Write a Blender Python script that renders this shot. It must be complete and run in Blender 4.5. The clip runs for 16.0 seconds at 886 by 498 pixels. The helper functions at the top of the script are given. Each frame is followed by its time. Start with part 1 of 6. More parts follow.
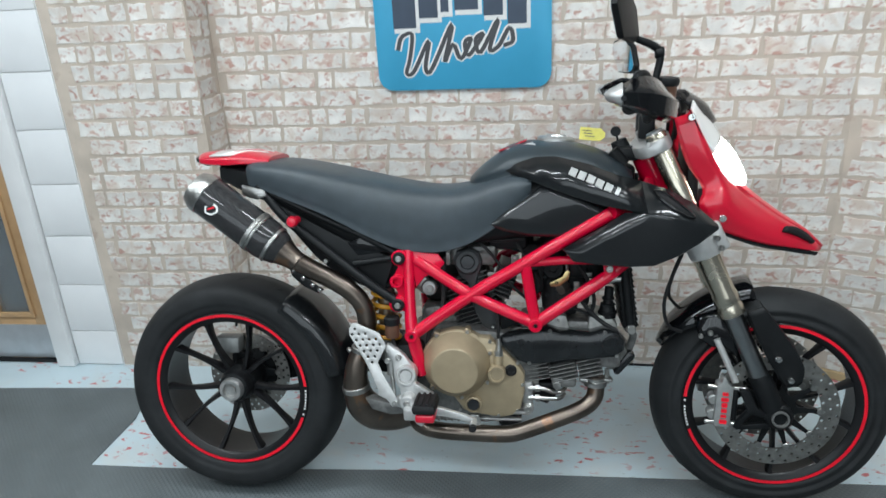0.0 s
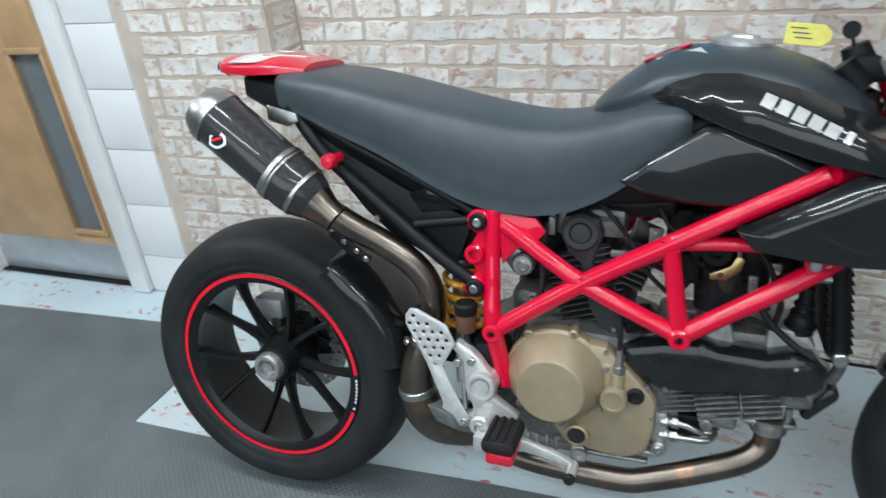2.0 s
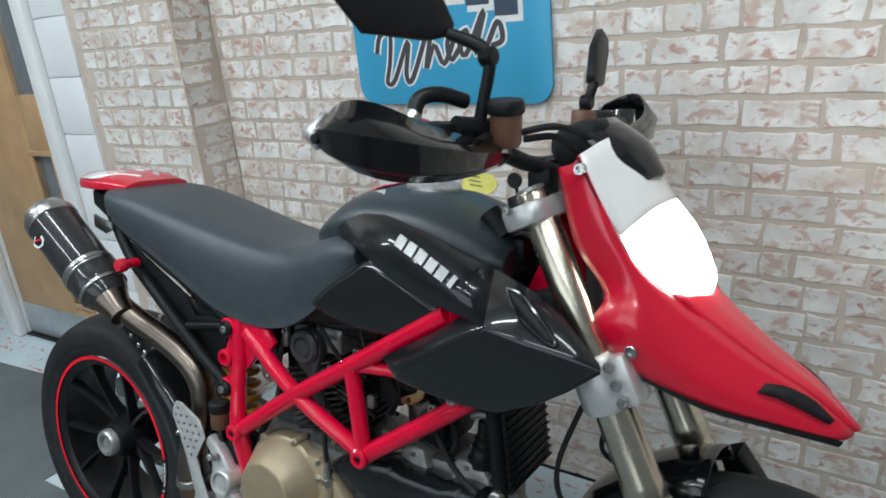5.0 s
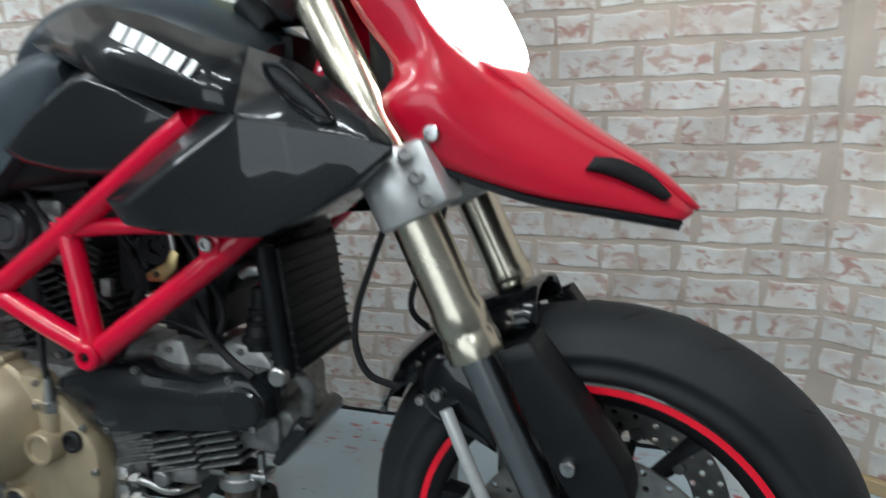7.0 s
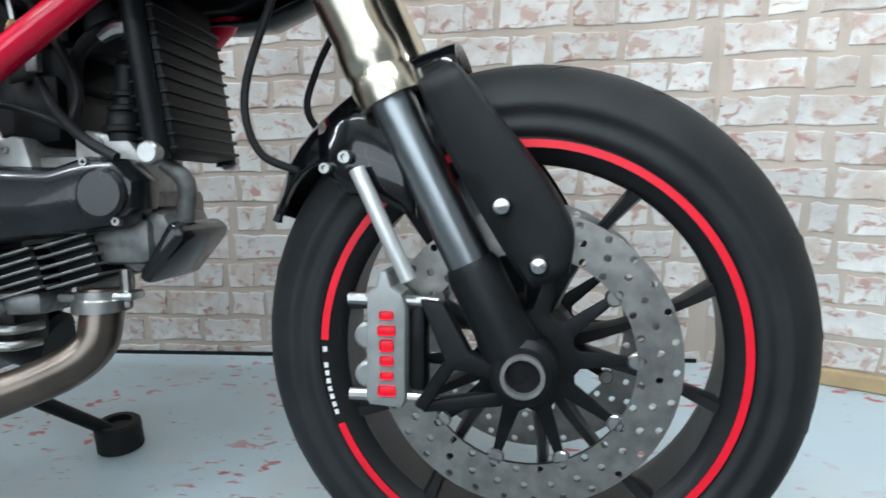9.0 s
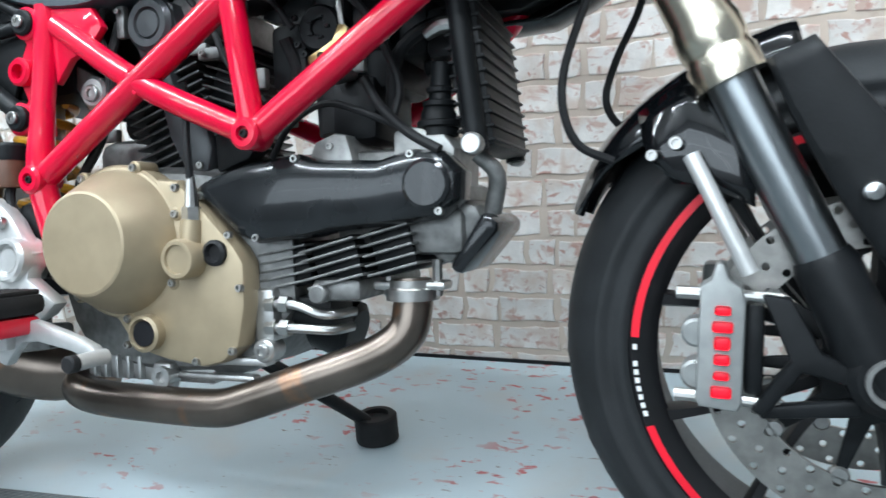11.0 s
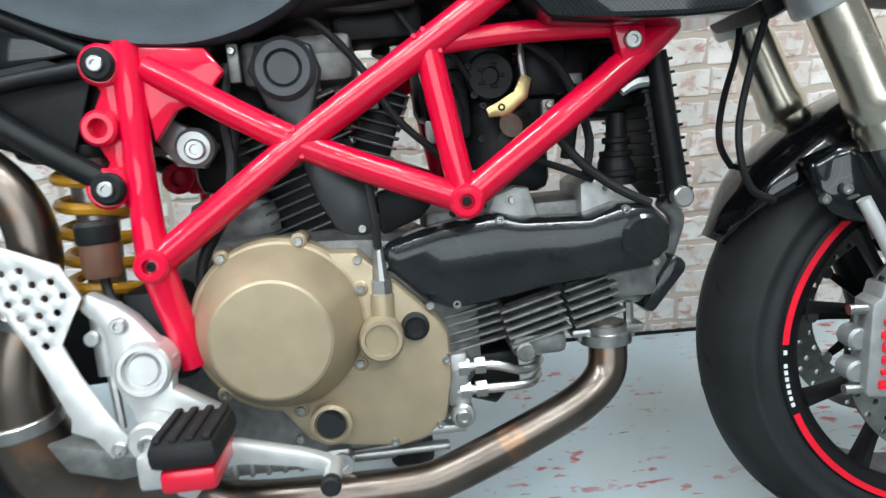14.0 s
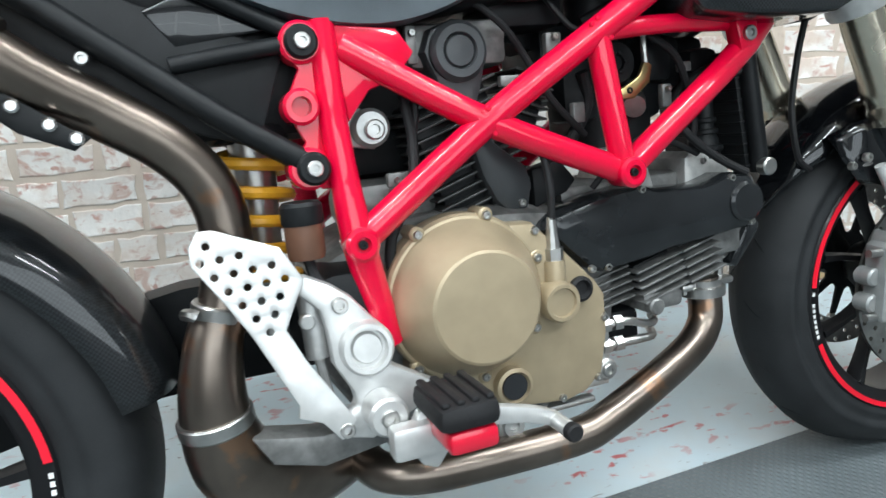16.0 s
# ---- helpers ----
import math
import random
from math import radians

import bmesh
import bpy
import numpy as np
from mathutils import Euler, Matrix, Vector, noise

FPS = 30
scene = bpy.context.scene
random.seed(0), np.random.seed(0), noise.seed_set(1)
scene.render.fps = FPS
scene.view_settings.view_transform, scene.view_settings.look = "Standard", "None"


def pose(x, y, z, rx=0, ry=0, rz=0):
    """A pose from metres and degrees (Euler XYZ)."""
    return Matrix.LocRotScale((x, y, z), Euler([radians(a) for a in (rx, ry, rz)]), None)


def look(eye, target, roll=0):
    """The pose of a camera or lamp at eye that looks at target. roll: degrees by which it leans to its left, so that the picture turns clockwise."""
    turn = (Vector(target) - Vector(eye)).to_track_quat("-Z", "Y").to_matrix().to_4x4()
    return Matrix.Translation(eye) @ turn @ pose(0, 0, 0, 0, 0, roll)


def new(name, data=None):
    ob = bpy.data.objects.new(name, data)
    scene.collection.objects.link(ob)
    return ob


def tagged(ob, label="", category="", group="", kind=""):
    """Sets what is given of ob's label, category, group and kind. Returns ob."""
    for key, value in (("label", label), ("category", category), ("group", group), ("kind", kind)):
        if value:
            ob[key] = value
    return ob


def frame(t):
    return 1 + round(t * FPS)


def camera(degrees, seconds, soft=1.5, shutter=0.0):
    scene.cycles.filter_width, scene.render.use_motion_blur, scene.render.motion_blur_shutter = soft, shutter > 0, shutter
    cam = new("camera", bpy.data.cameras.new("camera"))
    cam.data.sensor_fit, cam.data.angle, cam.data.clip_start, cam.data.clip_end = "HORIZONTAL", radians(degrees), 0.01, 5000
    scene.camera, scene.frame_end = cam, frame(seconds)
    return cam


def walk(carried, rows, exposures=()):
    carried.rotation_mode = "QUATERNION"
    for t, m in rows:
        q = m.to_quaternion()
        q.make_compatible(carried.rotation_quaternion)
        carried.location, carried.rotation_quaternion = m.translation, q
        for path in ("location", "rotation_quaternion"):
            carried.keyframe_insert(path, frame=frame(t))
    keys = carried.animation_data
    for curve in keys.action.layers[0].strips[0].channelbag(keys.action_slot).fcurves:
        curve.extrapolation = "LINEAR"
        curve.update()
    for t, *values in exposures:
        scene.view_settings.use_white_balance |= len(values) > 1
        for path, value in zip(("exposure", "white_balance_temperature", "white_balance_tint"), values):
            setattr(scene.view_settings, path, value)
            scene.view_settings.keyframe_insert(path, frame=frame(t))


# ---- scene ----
cam = camera(65.1, 16.0, 1.5, 0.5)
PATH = [
    (0, (0.9287, -1.5713, 1.3781), (0.5670, 0.3037, 0.6332), -3.1),
    (0.5, (0.9789, -1.4566, 1.3545), (0.5291, 0.3662, 0.5338), -3.5),
    (1, (0.9492, -1.2978, 1.3340), (0.4174, 0.4820, 0.4672), -3.5),
    (1.5, (0.8928, -1.1133, 1.3023), (0.2535, 0.6059, 0.3883), -5.4),
    (2, (0.9010, -0.9812, 1.2582), (0.1408, 0.6490, 0.2766), -5.9),
    (2.5, (1.0609, -0.8797, 1.2654), (0.1357, 0.6602, 0.2787), -6.1),
    (3, (1.1818, -0.8572, 1.2818), (0.3016, 0.7146, 0.3053), -5.3),
    (5.5, (1.6346, -0.6707, 1.2613), (0.4779, 0.9021, 0.6394), -5.3),
    (6, (1.6521, -0.6236, 1.2193), (0.6275, 1.0383, 0.5932), -4.6),
    (6.5, (1.6152, -0.5980, 1.0656), (0.6961, 1.1100, 0.4047), -6.1),
    (7, (1.5435, -0.5918, 0.9283), (0.8672, 1.2279, 0.2695), -4.4),
    (7.5, (1.5168, -0.6000, 0.8023), (1.1295, 1.3221, 0.2059), -3.1),
    (8, (1.5086, -0.6041, 0.6916), (1.3160, 1.3570, 0.1291), -2.2),
    (10.5, (1.3826, -0.6256, 0.5717), (0.6869, 1.2514, 0.1311), -4.5),
    (11, (1.3273, -0.6348, 0.5748), (0.5527, 1.2146, 0.1506), -4.9),
    (11.5, (1.2432, -0.6420, 0.5850), (0.5066, 1.2207, 0.1537), -5.9),
    (12, (1.1387, -0.6717, 0.6096), (0.5393, 1.2340, 0.1547), -4.9),
    (12.5, (1.0312, -0.6932, 0.6230), (0.5506, 1.2453, 0.1619), -5.1),
    (13, (0.9430, -0.7168, 0.6670), (0.6346, 1.2473, 0.1670), -4.0),
    (13.5, (0.8519, -0.7414, 0.7295), (0.6951, 1.2094, 0.1230), -4.1),
    (14, (0.8139, -0.6891, 0.7377), (0.8478, 1.2525, 0.0820), -4.5),
    (14.5, (0.7545, -0.6246, 0.7008), (0.8857, 1.3057, 0.0256), -4.6),
    (15, (0.6787, -0.6307, 0.7029), (0.9420, 1.2822, 0.0164), -2.7),
    (15.5, (0.5240, -0.6758, 0.7295), (0.9738, 1.2084, 0.0615), -3.0),
    (16, (0.4113, -0.6758, 0.7418), (1.0107, 1.1644, 0.0686), -2.3),
]
EXPOSURES = [   # seconds, stops, kelvin, tint
    (0, -0.30, 6450, 10), (0.5, -0.13, 6400, 10), (1.5, -0.17, 6380, 10), (3, 0.12, 6350, 10), (4.3, -0.15, 6400, 10), (5.5, -0.70, 6400, 10),
    (6, -0.82, 6400, 10), (6.5, -1.05, 6400, 10), (7, -0.40, 6400, 10), (7.5, 0.18, 6300, 10), (8.2, 0.12, 6300, 10), (10.3, 0.66, 6100, 10),
    (11.2, 0.58, 6180, 10), (12.5, 0.47, 6350, 10), (16, 0.44, 6500, 10)]
walk(cam, [(t, look(eye, target, roll)) for t, eye, target, roll in PATH], EXPOSURES)

# ---------------------------------------------------------------- light
world = bpy.data.worlds.new("world")
scene.world = world
world.use_nodes = True
world.node_tree.nodes["Background"].inputs[0].default_value = (0.55, 0.6, 0.65, 1)
world.node_tree.nodes["Background"].inputs[1].default_value = 0.15
scene.view_settings.exposure = 0.0
LAMP_WATTS = 25.5
# strength of the fill lamp in the added, unseen window
FILL_WINDOW_WATTS = 33
LAMP_TINT = (0.875, 0.975, 1.02)
FILL_WINDOW_TINT = (0.83, 0.94, 1.0)
LAMPS = [(-0.30, -0.5), (1.65, -0.5), (-0.30, -1.9), (1.65, -1.9), (-2.25, -0.9)]   # ceiling battens, x and y; the last is added to brighten the left
CEILING = 2.55

# ---------------------------------------------------------------- materials


def material(name, colour, rough=0.5, metal=0.0, vary=0.12, scale=30.0, bump=0.05, second=None, spots=0.0, coat=0.0, fine=300.0, emit=0.0, spec=0.5):
    """A surface with variation at two scales. second: a colour that shows in patches (spots: how much of it)."""
    m = bpy.data.materials.new(name)
    m.use_nodes = True
    nt = m.node_tree
    b = nt.nodes["Principled BSDF"]
    co = nt.nodes.new("ShaderNodeTexCoord")

    def noise_node(s, detail=4.0):
        n = nt.nodes.new("ShaderNodeTexNoise")
        n.inputs["Scale"].default_value, n.inputs["Detail"].default_value = s, detail
        nt.links.new(co.outputs["Object"], n.inputs["Vector"])
        return n

    big, small = noise_node(scale), noise_node(fine, 2.0)
    ramp = nt.nodes.new("ShaderNodeMapRange")
    ramp.inputs["From Min"].default_value, ramp.inputs["From Max"].default_value = 0.3, 0.7
    ramp.inputs["To Min"].default_value, ramp.inputs["To Max"].default_value = 1 - vary, 1 + vary
    nt.links.new(big.outputs["Fac"], ramp.inputs["Value"])
    mul = nt.nodes.new("ShaderNodeVectorMath")
    mul.operation = "SCALE"
    mul.inputs[0].default_value = colour
    nt.links.new(ramp.outputs["Result"], mul.inputs["Scale"])
    out = mul.outputs["Vector"]
    if second:
        patch = noise_node(scale * 1.7, 6.0)
        lim = nt.nodes.new("ShaderNodeMapRange")
        lim.inputs["From Min"].default_value, lim.inputs["From Max"].default_value = 0.68 - spots, 0.74 - spots
        nt.links.new(patch.outputs["Fac"], lim.inputs["Value"])
        mix = nt.nodes.new("ShaderNodeMix")
        mix.data_type = "RGBA"
        nt.links.new(lim.outputs["Result"], mix.inputs["Factor"])
        nt.links.new(out, mix.inputs["A"])
        mix.inputs["B"].default_value = (*second, 1)
        out = mix.outputs["Result"]
    nt.links.new(out, b.inputs["Base Color"])
    rr = nt.nodes.new("ShaderNodeMapRange")
    rr.inputs["To Min"].default_value, rr.inputs["To Max"].default_value = max(0.03, rough * 0.85), min(1, rough * 1.15)
    nt.links.new((big if metal > 0.3 else small).outputs["Fac"], rr.inputs["Value"])
    nt.links.new(rr.outputs["Result"], b.inputs["Roughness"])
    b.inputs["Metallic"].default_value = metal
    b.inputs["Specular IOR Level"].default_value = spec
    b.inputs["Coat Weight"].default_value = coat
    b.inputs["Coat Roughness"].default_value = 0.04
    if bump and metal < 0.5:
        bp = nt.nodes.new("ShaderNodeBump")
        bp.inputs["Strength"].default_value, bp.inputs["Distance"].default_value = bump, 0.002 if metal < 0.1 else 0.0003
        nt.links.new(small.outputs["Fac"], bp.inputs["Height"])
        nt.links.new(bp.outputs["Normal"], b.inputs["Normal"])
    if emit:
        b.inputs["Emission Color"].default_value = (*colour, 1)
        b.inputs["Emission Strength"].default_value = emit
    return m


def carbon(name, colour, rough, coat):
    """Woven carbon cloth under lacquer: two fine crossed grains."""
    m = material(name, colour, rough, 0.0, 0.1, 12, 0.0, coat=coat, spec=0.15)
    nt = m.node_tree
    b = nt.nodes["Principled BSDF"]
    co = nt.nodes.new("ShaderNodeTexCoord")
    ck = nt.nodes.new("ShaderNodeTexChecker")
    ck.inputs["Scale"].default_value = 420
    ck.inputs["Color1"].default_value, ck.inputs["Color2"].default_value = (*colour, 1), (*[c * 2.6 for c in colour], 1)
    nt.links.new(co.outputs["Object"], ck.inputs["Vector"])
    nt.links.new(ck.outputs["Color"], b.inputs["Base Color"])
    return m


M_RED = material("red_frame_paint", (0.66, 0.001, 0.034), 0.40, 0, 0.06, 20, 0.0, coat=1.0, spec=0.08)
M_REDP = material("red_bodywork_paint", (0.60, 0.004, 0.028), 0.3, 0, 0.05, 14, 0.0, coat=0.7)
M_WHITEP = material("white_bodywork_paint", (0.78, 0.77, 0.75), 0.3, 0, 0.04, 14, 0.0, coat=0.6)
M_STRIPE = material("red_rim_tape", (0.80, 0.005, 0.025), 0.4, 0, 0.05, 40, 0.0)
M_SEAT = material("black_seat_vinyl", (0.043, 0.056, 0.066), 0.42, 0, 0.12, 25, 0.2, fine=900)
M_TANK = material("satin_dark_grey_plastic", (0.031, 0.043, 0.051), 0.36, 0, 0.1, 14, 0.06, fine=900)
M_CARBON = carbon("lacquered_carbon", (0.006, 0.0068, 0.0076), 0.3, 0.8)
M_CARBON_D = carbon("exhaust_carbon", (0.016, 0.016, 0.017), 0.35, 0.7)
M_GLOSS = material("gloss_black_paint", (0.004, 0.0045, 0.0055), 0.2, 0, 0.1, 14, 0.0, coat=0.8, spec=0.2)
M_BELT = material("graphite_cover", (0.013, 0.0145, 0.016), 0.2, 0.05, 0.3, 18, 0.02, coat=0.4, spec=0.3)
M_SLATE = material("slate_grey_cover", (0.034, 0.037, 0.040), 0.36, 0.1, 0.2, 20, 0.04)
M_FIN = material("worn_black_fins", (0.055, 0.056, 0.056), 0.38, 0.45, 0.3, 60, 0.05)
M_CAST = material("pale_engine_casting", (0.42, 0.42, 0.405), 0.45, 0.5, 0.25, 60, 0.15)
M_BLACK = material("black_plastic", (0.007, 0.008, 0.009), 0.5, 0, 0.2, 40, 0.08, spec=0.25)
M_BLACKMETAL = material("black_coated_metal", (0.008, 0.009, 0.010), 0.42, 0.0, 0.2, 60, 0.06, spec=0.2)
M_RUBBER = material("black_rubber", (0.012, 0.012, 0.013), 0.62, 0, 0.2, 50, 0.1, spec=0.3)
M_TYRE = material("tyre_rubber", (0.0165, 0.018, 0.0195), 0.6, 0, 0.25, 18, 0.12, fine=500, spec=0.3)
M_RIM = material("black_wheel_paint", (0.006, 0.006, 0.007), 0.4, 0, 0.15, 40, 0.0, coat=0.1, spec=0.35)
M_ALU = material("cast_aluminium", (0.50, 0.50, 0.49), 0.42, 0.85, 0.18, 60, 0.12)
M_SILVER = material("silver_painted_metal", (0.60, 0.60, 0.59), 0.34, 0.55, 0.1, 50, 0.08)
M_DARKALU = material("grey_engine_casting", (0.20, 0.20, 0.195), 0.48, 0.6, 0.3, 70, 0.2)
M_STEEL = material("brushed_steel", (0.46, 0.455, 0.44), 0.34, 1.0, 0.12, 80, 0.05)
M_CHROME = material("polished_steel", (0.56, 0.56, 0.555), 0.2, 1.0, 0.06, 50, 0.0)
M_SLIDER = material("dark_polished_slider", (0.30, 0.32, 0.33), 0.30, 1.0, 0.06, 50, 0.0)
M_FORK = material("champagne_fork_tube", (0.60, 0.55, 0.45), 0.26, 1.0, 0.08, 20, 0.03)
M_CLUTCH = material("bronze_engine_cover", (0.370, 0.297, 0.195), 0.40, 0.35, 0.08, 30, 0.08)
M_EXH = material("heat_tinted_exhaust", (0.185, 0.152, 0.128), 0.30, 1.0, 0.35, 9, 0.04, second=(0.29, 0.175, 0.115), spots=0.12)
M_SPRING = material("yellow_spring_paint", (0.62, 0.30, 0.02), 0.35, 0, 0.1, 60, 0.03)
M_DISC = material("brake_disc_steel", (0.36, 0.35, 0.33), 0.36, 1.0, 0.2, 60, 0.06)
M_CAL = material("grey_caliper_paint", (0.30, 0.31, 0.305), 0.4, 0.4, 0.12, 60, 0.1)
M_AMBER = material("brown_fluid_plastic", (0.13, 0.062, 0.038), 0.4, 0, 0.2, 30, 0.05)
M_YTAG = material("yellow_paper_tag", (0.60, 0.54, 0.12), 0.7, 0, 0.08, 60, 0.05)
M_LENS = material("headlight_glow", (1.0, 0.97, 0.90), 0.2, 0, 0.0, 10, 0.0, emit=16.0)
M_MIRROR = material("mirror_glass", (0.85, 0.86, 0.88), 0.03, 1.0, 0.0, 10, 0.0)
M_GOLD = material("gold_anodised", (0.55, 0.42, 0.20), 0.3, 1.0, 0.1, 50, 0.03)
M_SMOKE = material("smoked_screen", (0.012, 0.012, 0.014), 0.12, 0, 0.05, 10, 0.0, coat=0.5)
M_PRINTW = material("white_print", (0.75, 0.75, 0.74), 0.5, 0, 0.05, 60, 0.0)
M_GREYLET = material("metallic_badge", (0.46, 0.46, 0.45), 0.35, 0.5, 0.1, 60, 0.0)

M_MORTAR = material("printed_mortar", (0.545, 0.465, 0.392), 0.75, 0, 0.12, 9, 0.15, second=(0.47, 0.38, 0.315), spots=0.06, fine=160)
M_TILE = material("white_tile", (0.80, 0.81, 0.82), 0.3, 0, 0.03, 5, 0.02)
M_WPAINT = material("white_gloss_paint", (0.80, 0.80, 0.80), 0.35, 0, 0.04, 8, 0.05)
M_OAK = material("oak_veneer", (0.50, 0.315, 0.165), 0.42, 0, 0.12, 10, 0.06, fine=120)
M_KICK = material("brushed_kick_plate", (0.52, 0.55, 0.58), 0.4, 0.6, 0.08, 20, 0.03)
M_SKIRT = material("pine_strip", (0.52, 0.38, 0.21), 0.55, 0, 0.15, 20, 0.08)
M_CEIL = material("ceiling_paint", (0.75, 0.75, 0.74), 0.8, 0, 0.04, 4, 0.05)
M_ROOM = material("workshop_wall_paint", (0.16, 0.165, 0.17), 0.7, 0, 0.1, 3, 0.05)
M_SIGN = material("blue_sign_print", (0.055, 0.36, 0.58), 0.38, 0, 0.05, 6, 0.02)
M_NAVY = material("navy_print", (0.045, 0.065, 0.10), 0.45, 0, 0.08, 20, 0.0)
M_CHAR = material("charcoal_print", (0.06, 0.06, 0.065), 0.45, 0, 0.08, 20, 0.0)
M_TUBE = material("lamp_diffuser", (1.0, 0.99, 0.96), 0.5, 0, 0, 5, 0, emit=6.0)


def glass_material():
    m = bpy.data.materials.new("door_glass")
    m.use_nodes = True
    b = m.node_tree.nodes["Principled BSDF"]
    b.inputs["Base Color"].default_value = (0.75, 0.82, 0.86, 1)
    b.inputs["Roughness"].default_value = 0.12
    b.inputs["Transmission Weight"].default_value = 0.85
    return m


M_GLASS = glass_material()


def brick_material():
    """Whitewashed brick: pale lime over pink-red clay, with dark flecks, each brick a little different."""
    m = material("whitewashed_brick", (0.73, 0.705, 0.67), 0.72, 0, 0.16, 14, 0.35, fine=120)
    nt = m.node_tree
    b = nt.nodes["Principled BSDF"]
    co = nt.nodes.new("ShaderNodeNewGeometry")
    info = nt.nodes.new("ShaderNodeObjectInfo")
    base = b.inputs["Base Color"].links[0].from_socket

    def layer(under, scale, lo, hi, colour, detail=7.0, squash=1.0):
        mp = nt.nodes.new("ShaderNodeMapping")
        mp.inputs["Scale"].default_value = (1, 1, squash)
        nt.links.new(co.outputs["Position"], mp.inputs["Vector"])
        n = nt.nodes.new("ShaderNodeTexNoise")
        n.inputs["Scale"].default_value, n.inputs["Detail"].default_value = scale, detail
        n.inputs["Distortion"].default_value = 0.6
        nt.links.new(mp.outputs["Vector"], n.inputs["Vector"])
        r = nt.nodes.new("ShaderNodeMapRange")
        r.inputs["From Min"].default_value, r.inputs["From Max"].default_value = lo, hi
        nt.links.new(n.outputs["Fac"], r.inputs["Value"])
        x = nt.nodes.new("ShaderNodeMix")
        x.data_type = "RGBA"
        nt.links.new(r.outputs["Result"], x.inputs["Factor"])
        nt.links.new(under, x.inputs["A"])
        x.inputs["B"].default_value = (*colour, 1)
        return x.outputs["Result"]

    o = layer(base, 13, 0.50, 0.66, (0.62, 0.53, 0.46))
    o = layer(o, 28, 0.55, 0.65, (0.56, 0.415, 0.355), squash=1.4)
    o = layer(o, 30, 0.575, 0.66, (0.50, 0.31, 0.26), squash=1.5)
    o = layer(o, 60, 0.68, 0.74, (0.30, 0.22, 0.19), squash=2.0)
    hsv = nt.nodes.new("ShaderNodeHueSaturation")
    mr = nt.nodes.new("ShaderNodeMapRange")
    mr.inputs["To Min"].default_value, mr.inputs["To Max"].default_value = 0.88, 1.1
    nt.links.new(info.outputs["Random"], mr.inputs["Value"])
    nt.links.new(mr.outputs["Result"], hsv.inputs["Value"])
    nt.links.new(o, hsv.inputs["Color"])
    nt.links.new(hsv.outputs["Color"], b.inputs["Base Color"])
    return m


M_BRICK = brick_material()


def floor_material():
    """Pale blue-grey floor paint, worn through to an older red coat in scattered scuffs."""
    m = material("worn_floor_paint", (0.545, 0.655, 0.705), 0.38, 0, 0.07, 3, 0.06, fine=90)
    nt = m.node_tree
    b = nt.nodes["Principled BSDF"]
    co = nt.nodes.new("ShaderNodeTexCoord")
    base = b.inputs["Base Color"].links[0].from_socket

    def nz(scale, stretch, detail=6.0, dist=0.3):
        mp = nt.nodes.new("ShaderNodeMapping")
        mp.inputs["Scale"].default_value = stretch
        nt.links.new(co.outputs["Object"], mp.inputs["Vector"])
        n = nt.nodes.new("ShaderNodeTexNoise")
        n.inputs["Scale"].default_value, n.inputs["Detail"].default_value = scale, detail
        n.inputs["Distortion"].default_value = dist
        nt.links.new(mp.outputs["Vector"], n.inputs["Vector"])
        return n.outputs["Fac"]

    def rng(sock, lo, hi):
        r = nt.nodes.new("ShaderNodeMapRange")
        r.inputs["From Min"].default_value, r.inputs["From Max"].default_value = lo, hi
        nt.links.new(sock, r.inputs["Value"])
        return r.outputs["Result"]

    def mul(a, c):
        q = nt.nodes.new("ShaderNodeMath")
        q.operation = "MULTIPLY"
        nt.links.new(a, q.inputs[0])
        nt.links.new(c, q.inputs[1])
        return q.outputs[0]

    def mix(f, a, colour):
        x = nt.nodes.new("ShaderNodeMix")
        x.data_type = "RGBA"
        nt.links.new(f, x.inputs["Factor"])
        nt.links.new(a, x.inputs["A"])
        x.inputs["B"].default_value = (*colour, 1)
        return x.outputs["Result"]

    o = mix(rng(nz(5, (1, 1, 1)), 0.5, 0.8), base, (0.56, 0.58, 0.57))
    red = mul(rng(nz(32, (0.8, 1.5, 1)), 0.585, 0.64), rng(nz(3.5, (1, 1, 1), 2.0), 0.48, 0.58))
    o = mix(red, o, (0.52, 0.14, 0.15))
    dark = mul(rng(nz(70, (0.5, 1.8, 1)), 0.66, 0.70), rng(nz(6, (1, 1, 1), 2.0), 0.48, 0.6))
    o = mix(dark, o, (0.22, 0.20, 0.19))
    nt.links.new(o, b.inputs["Base Color"])
    return m


M_FLOOR = floor_material()


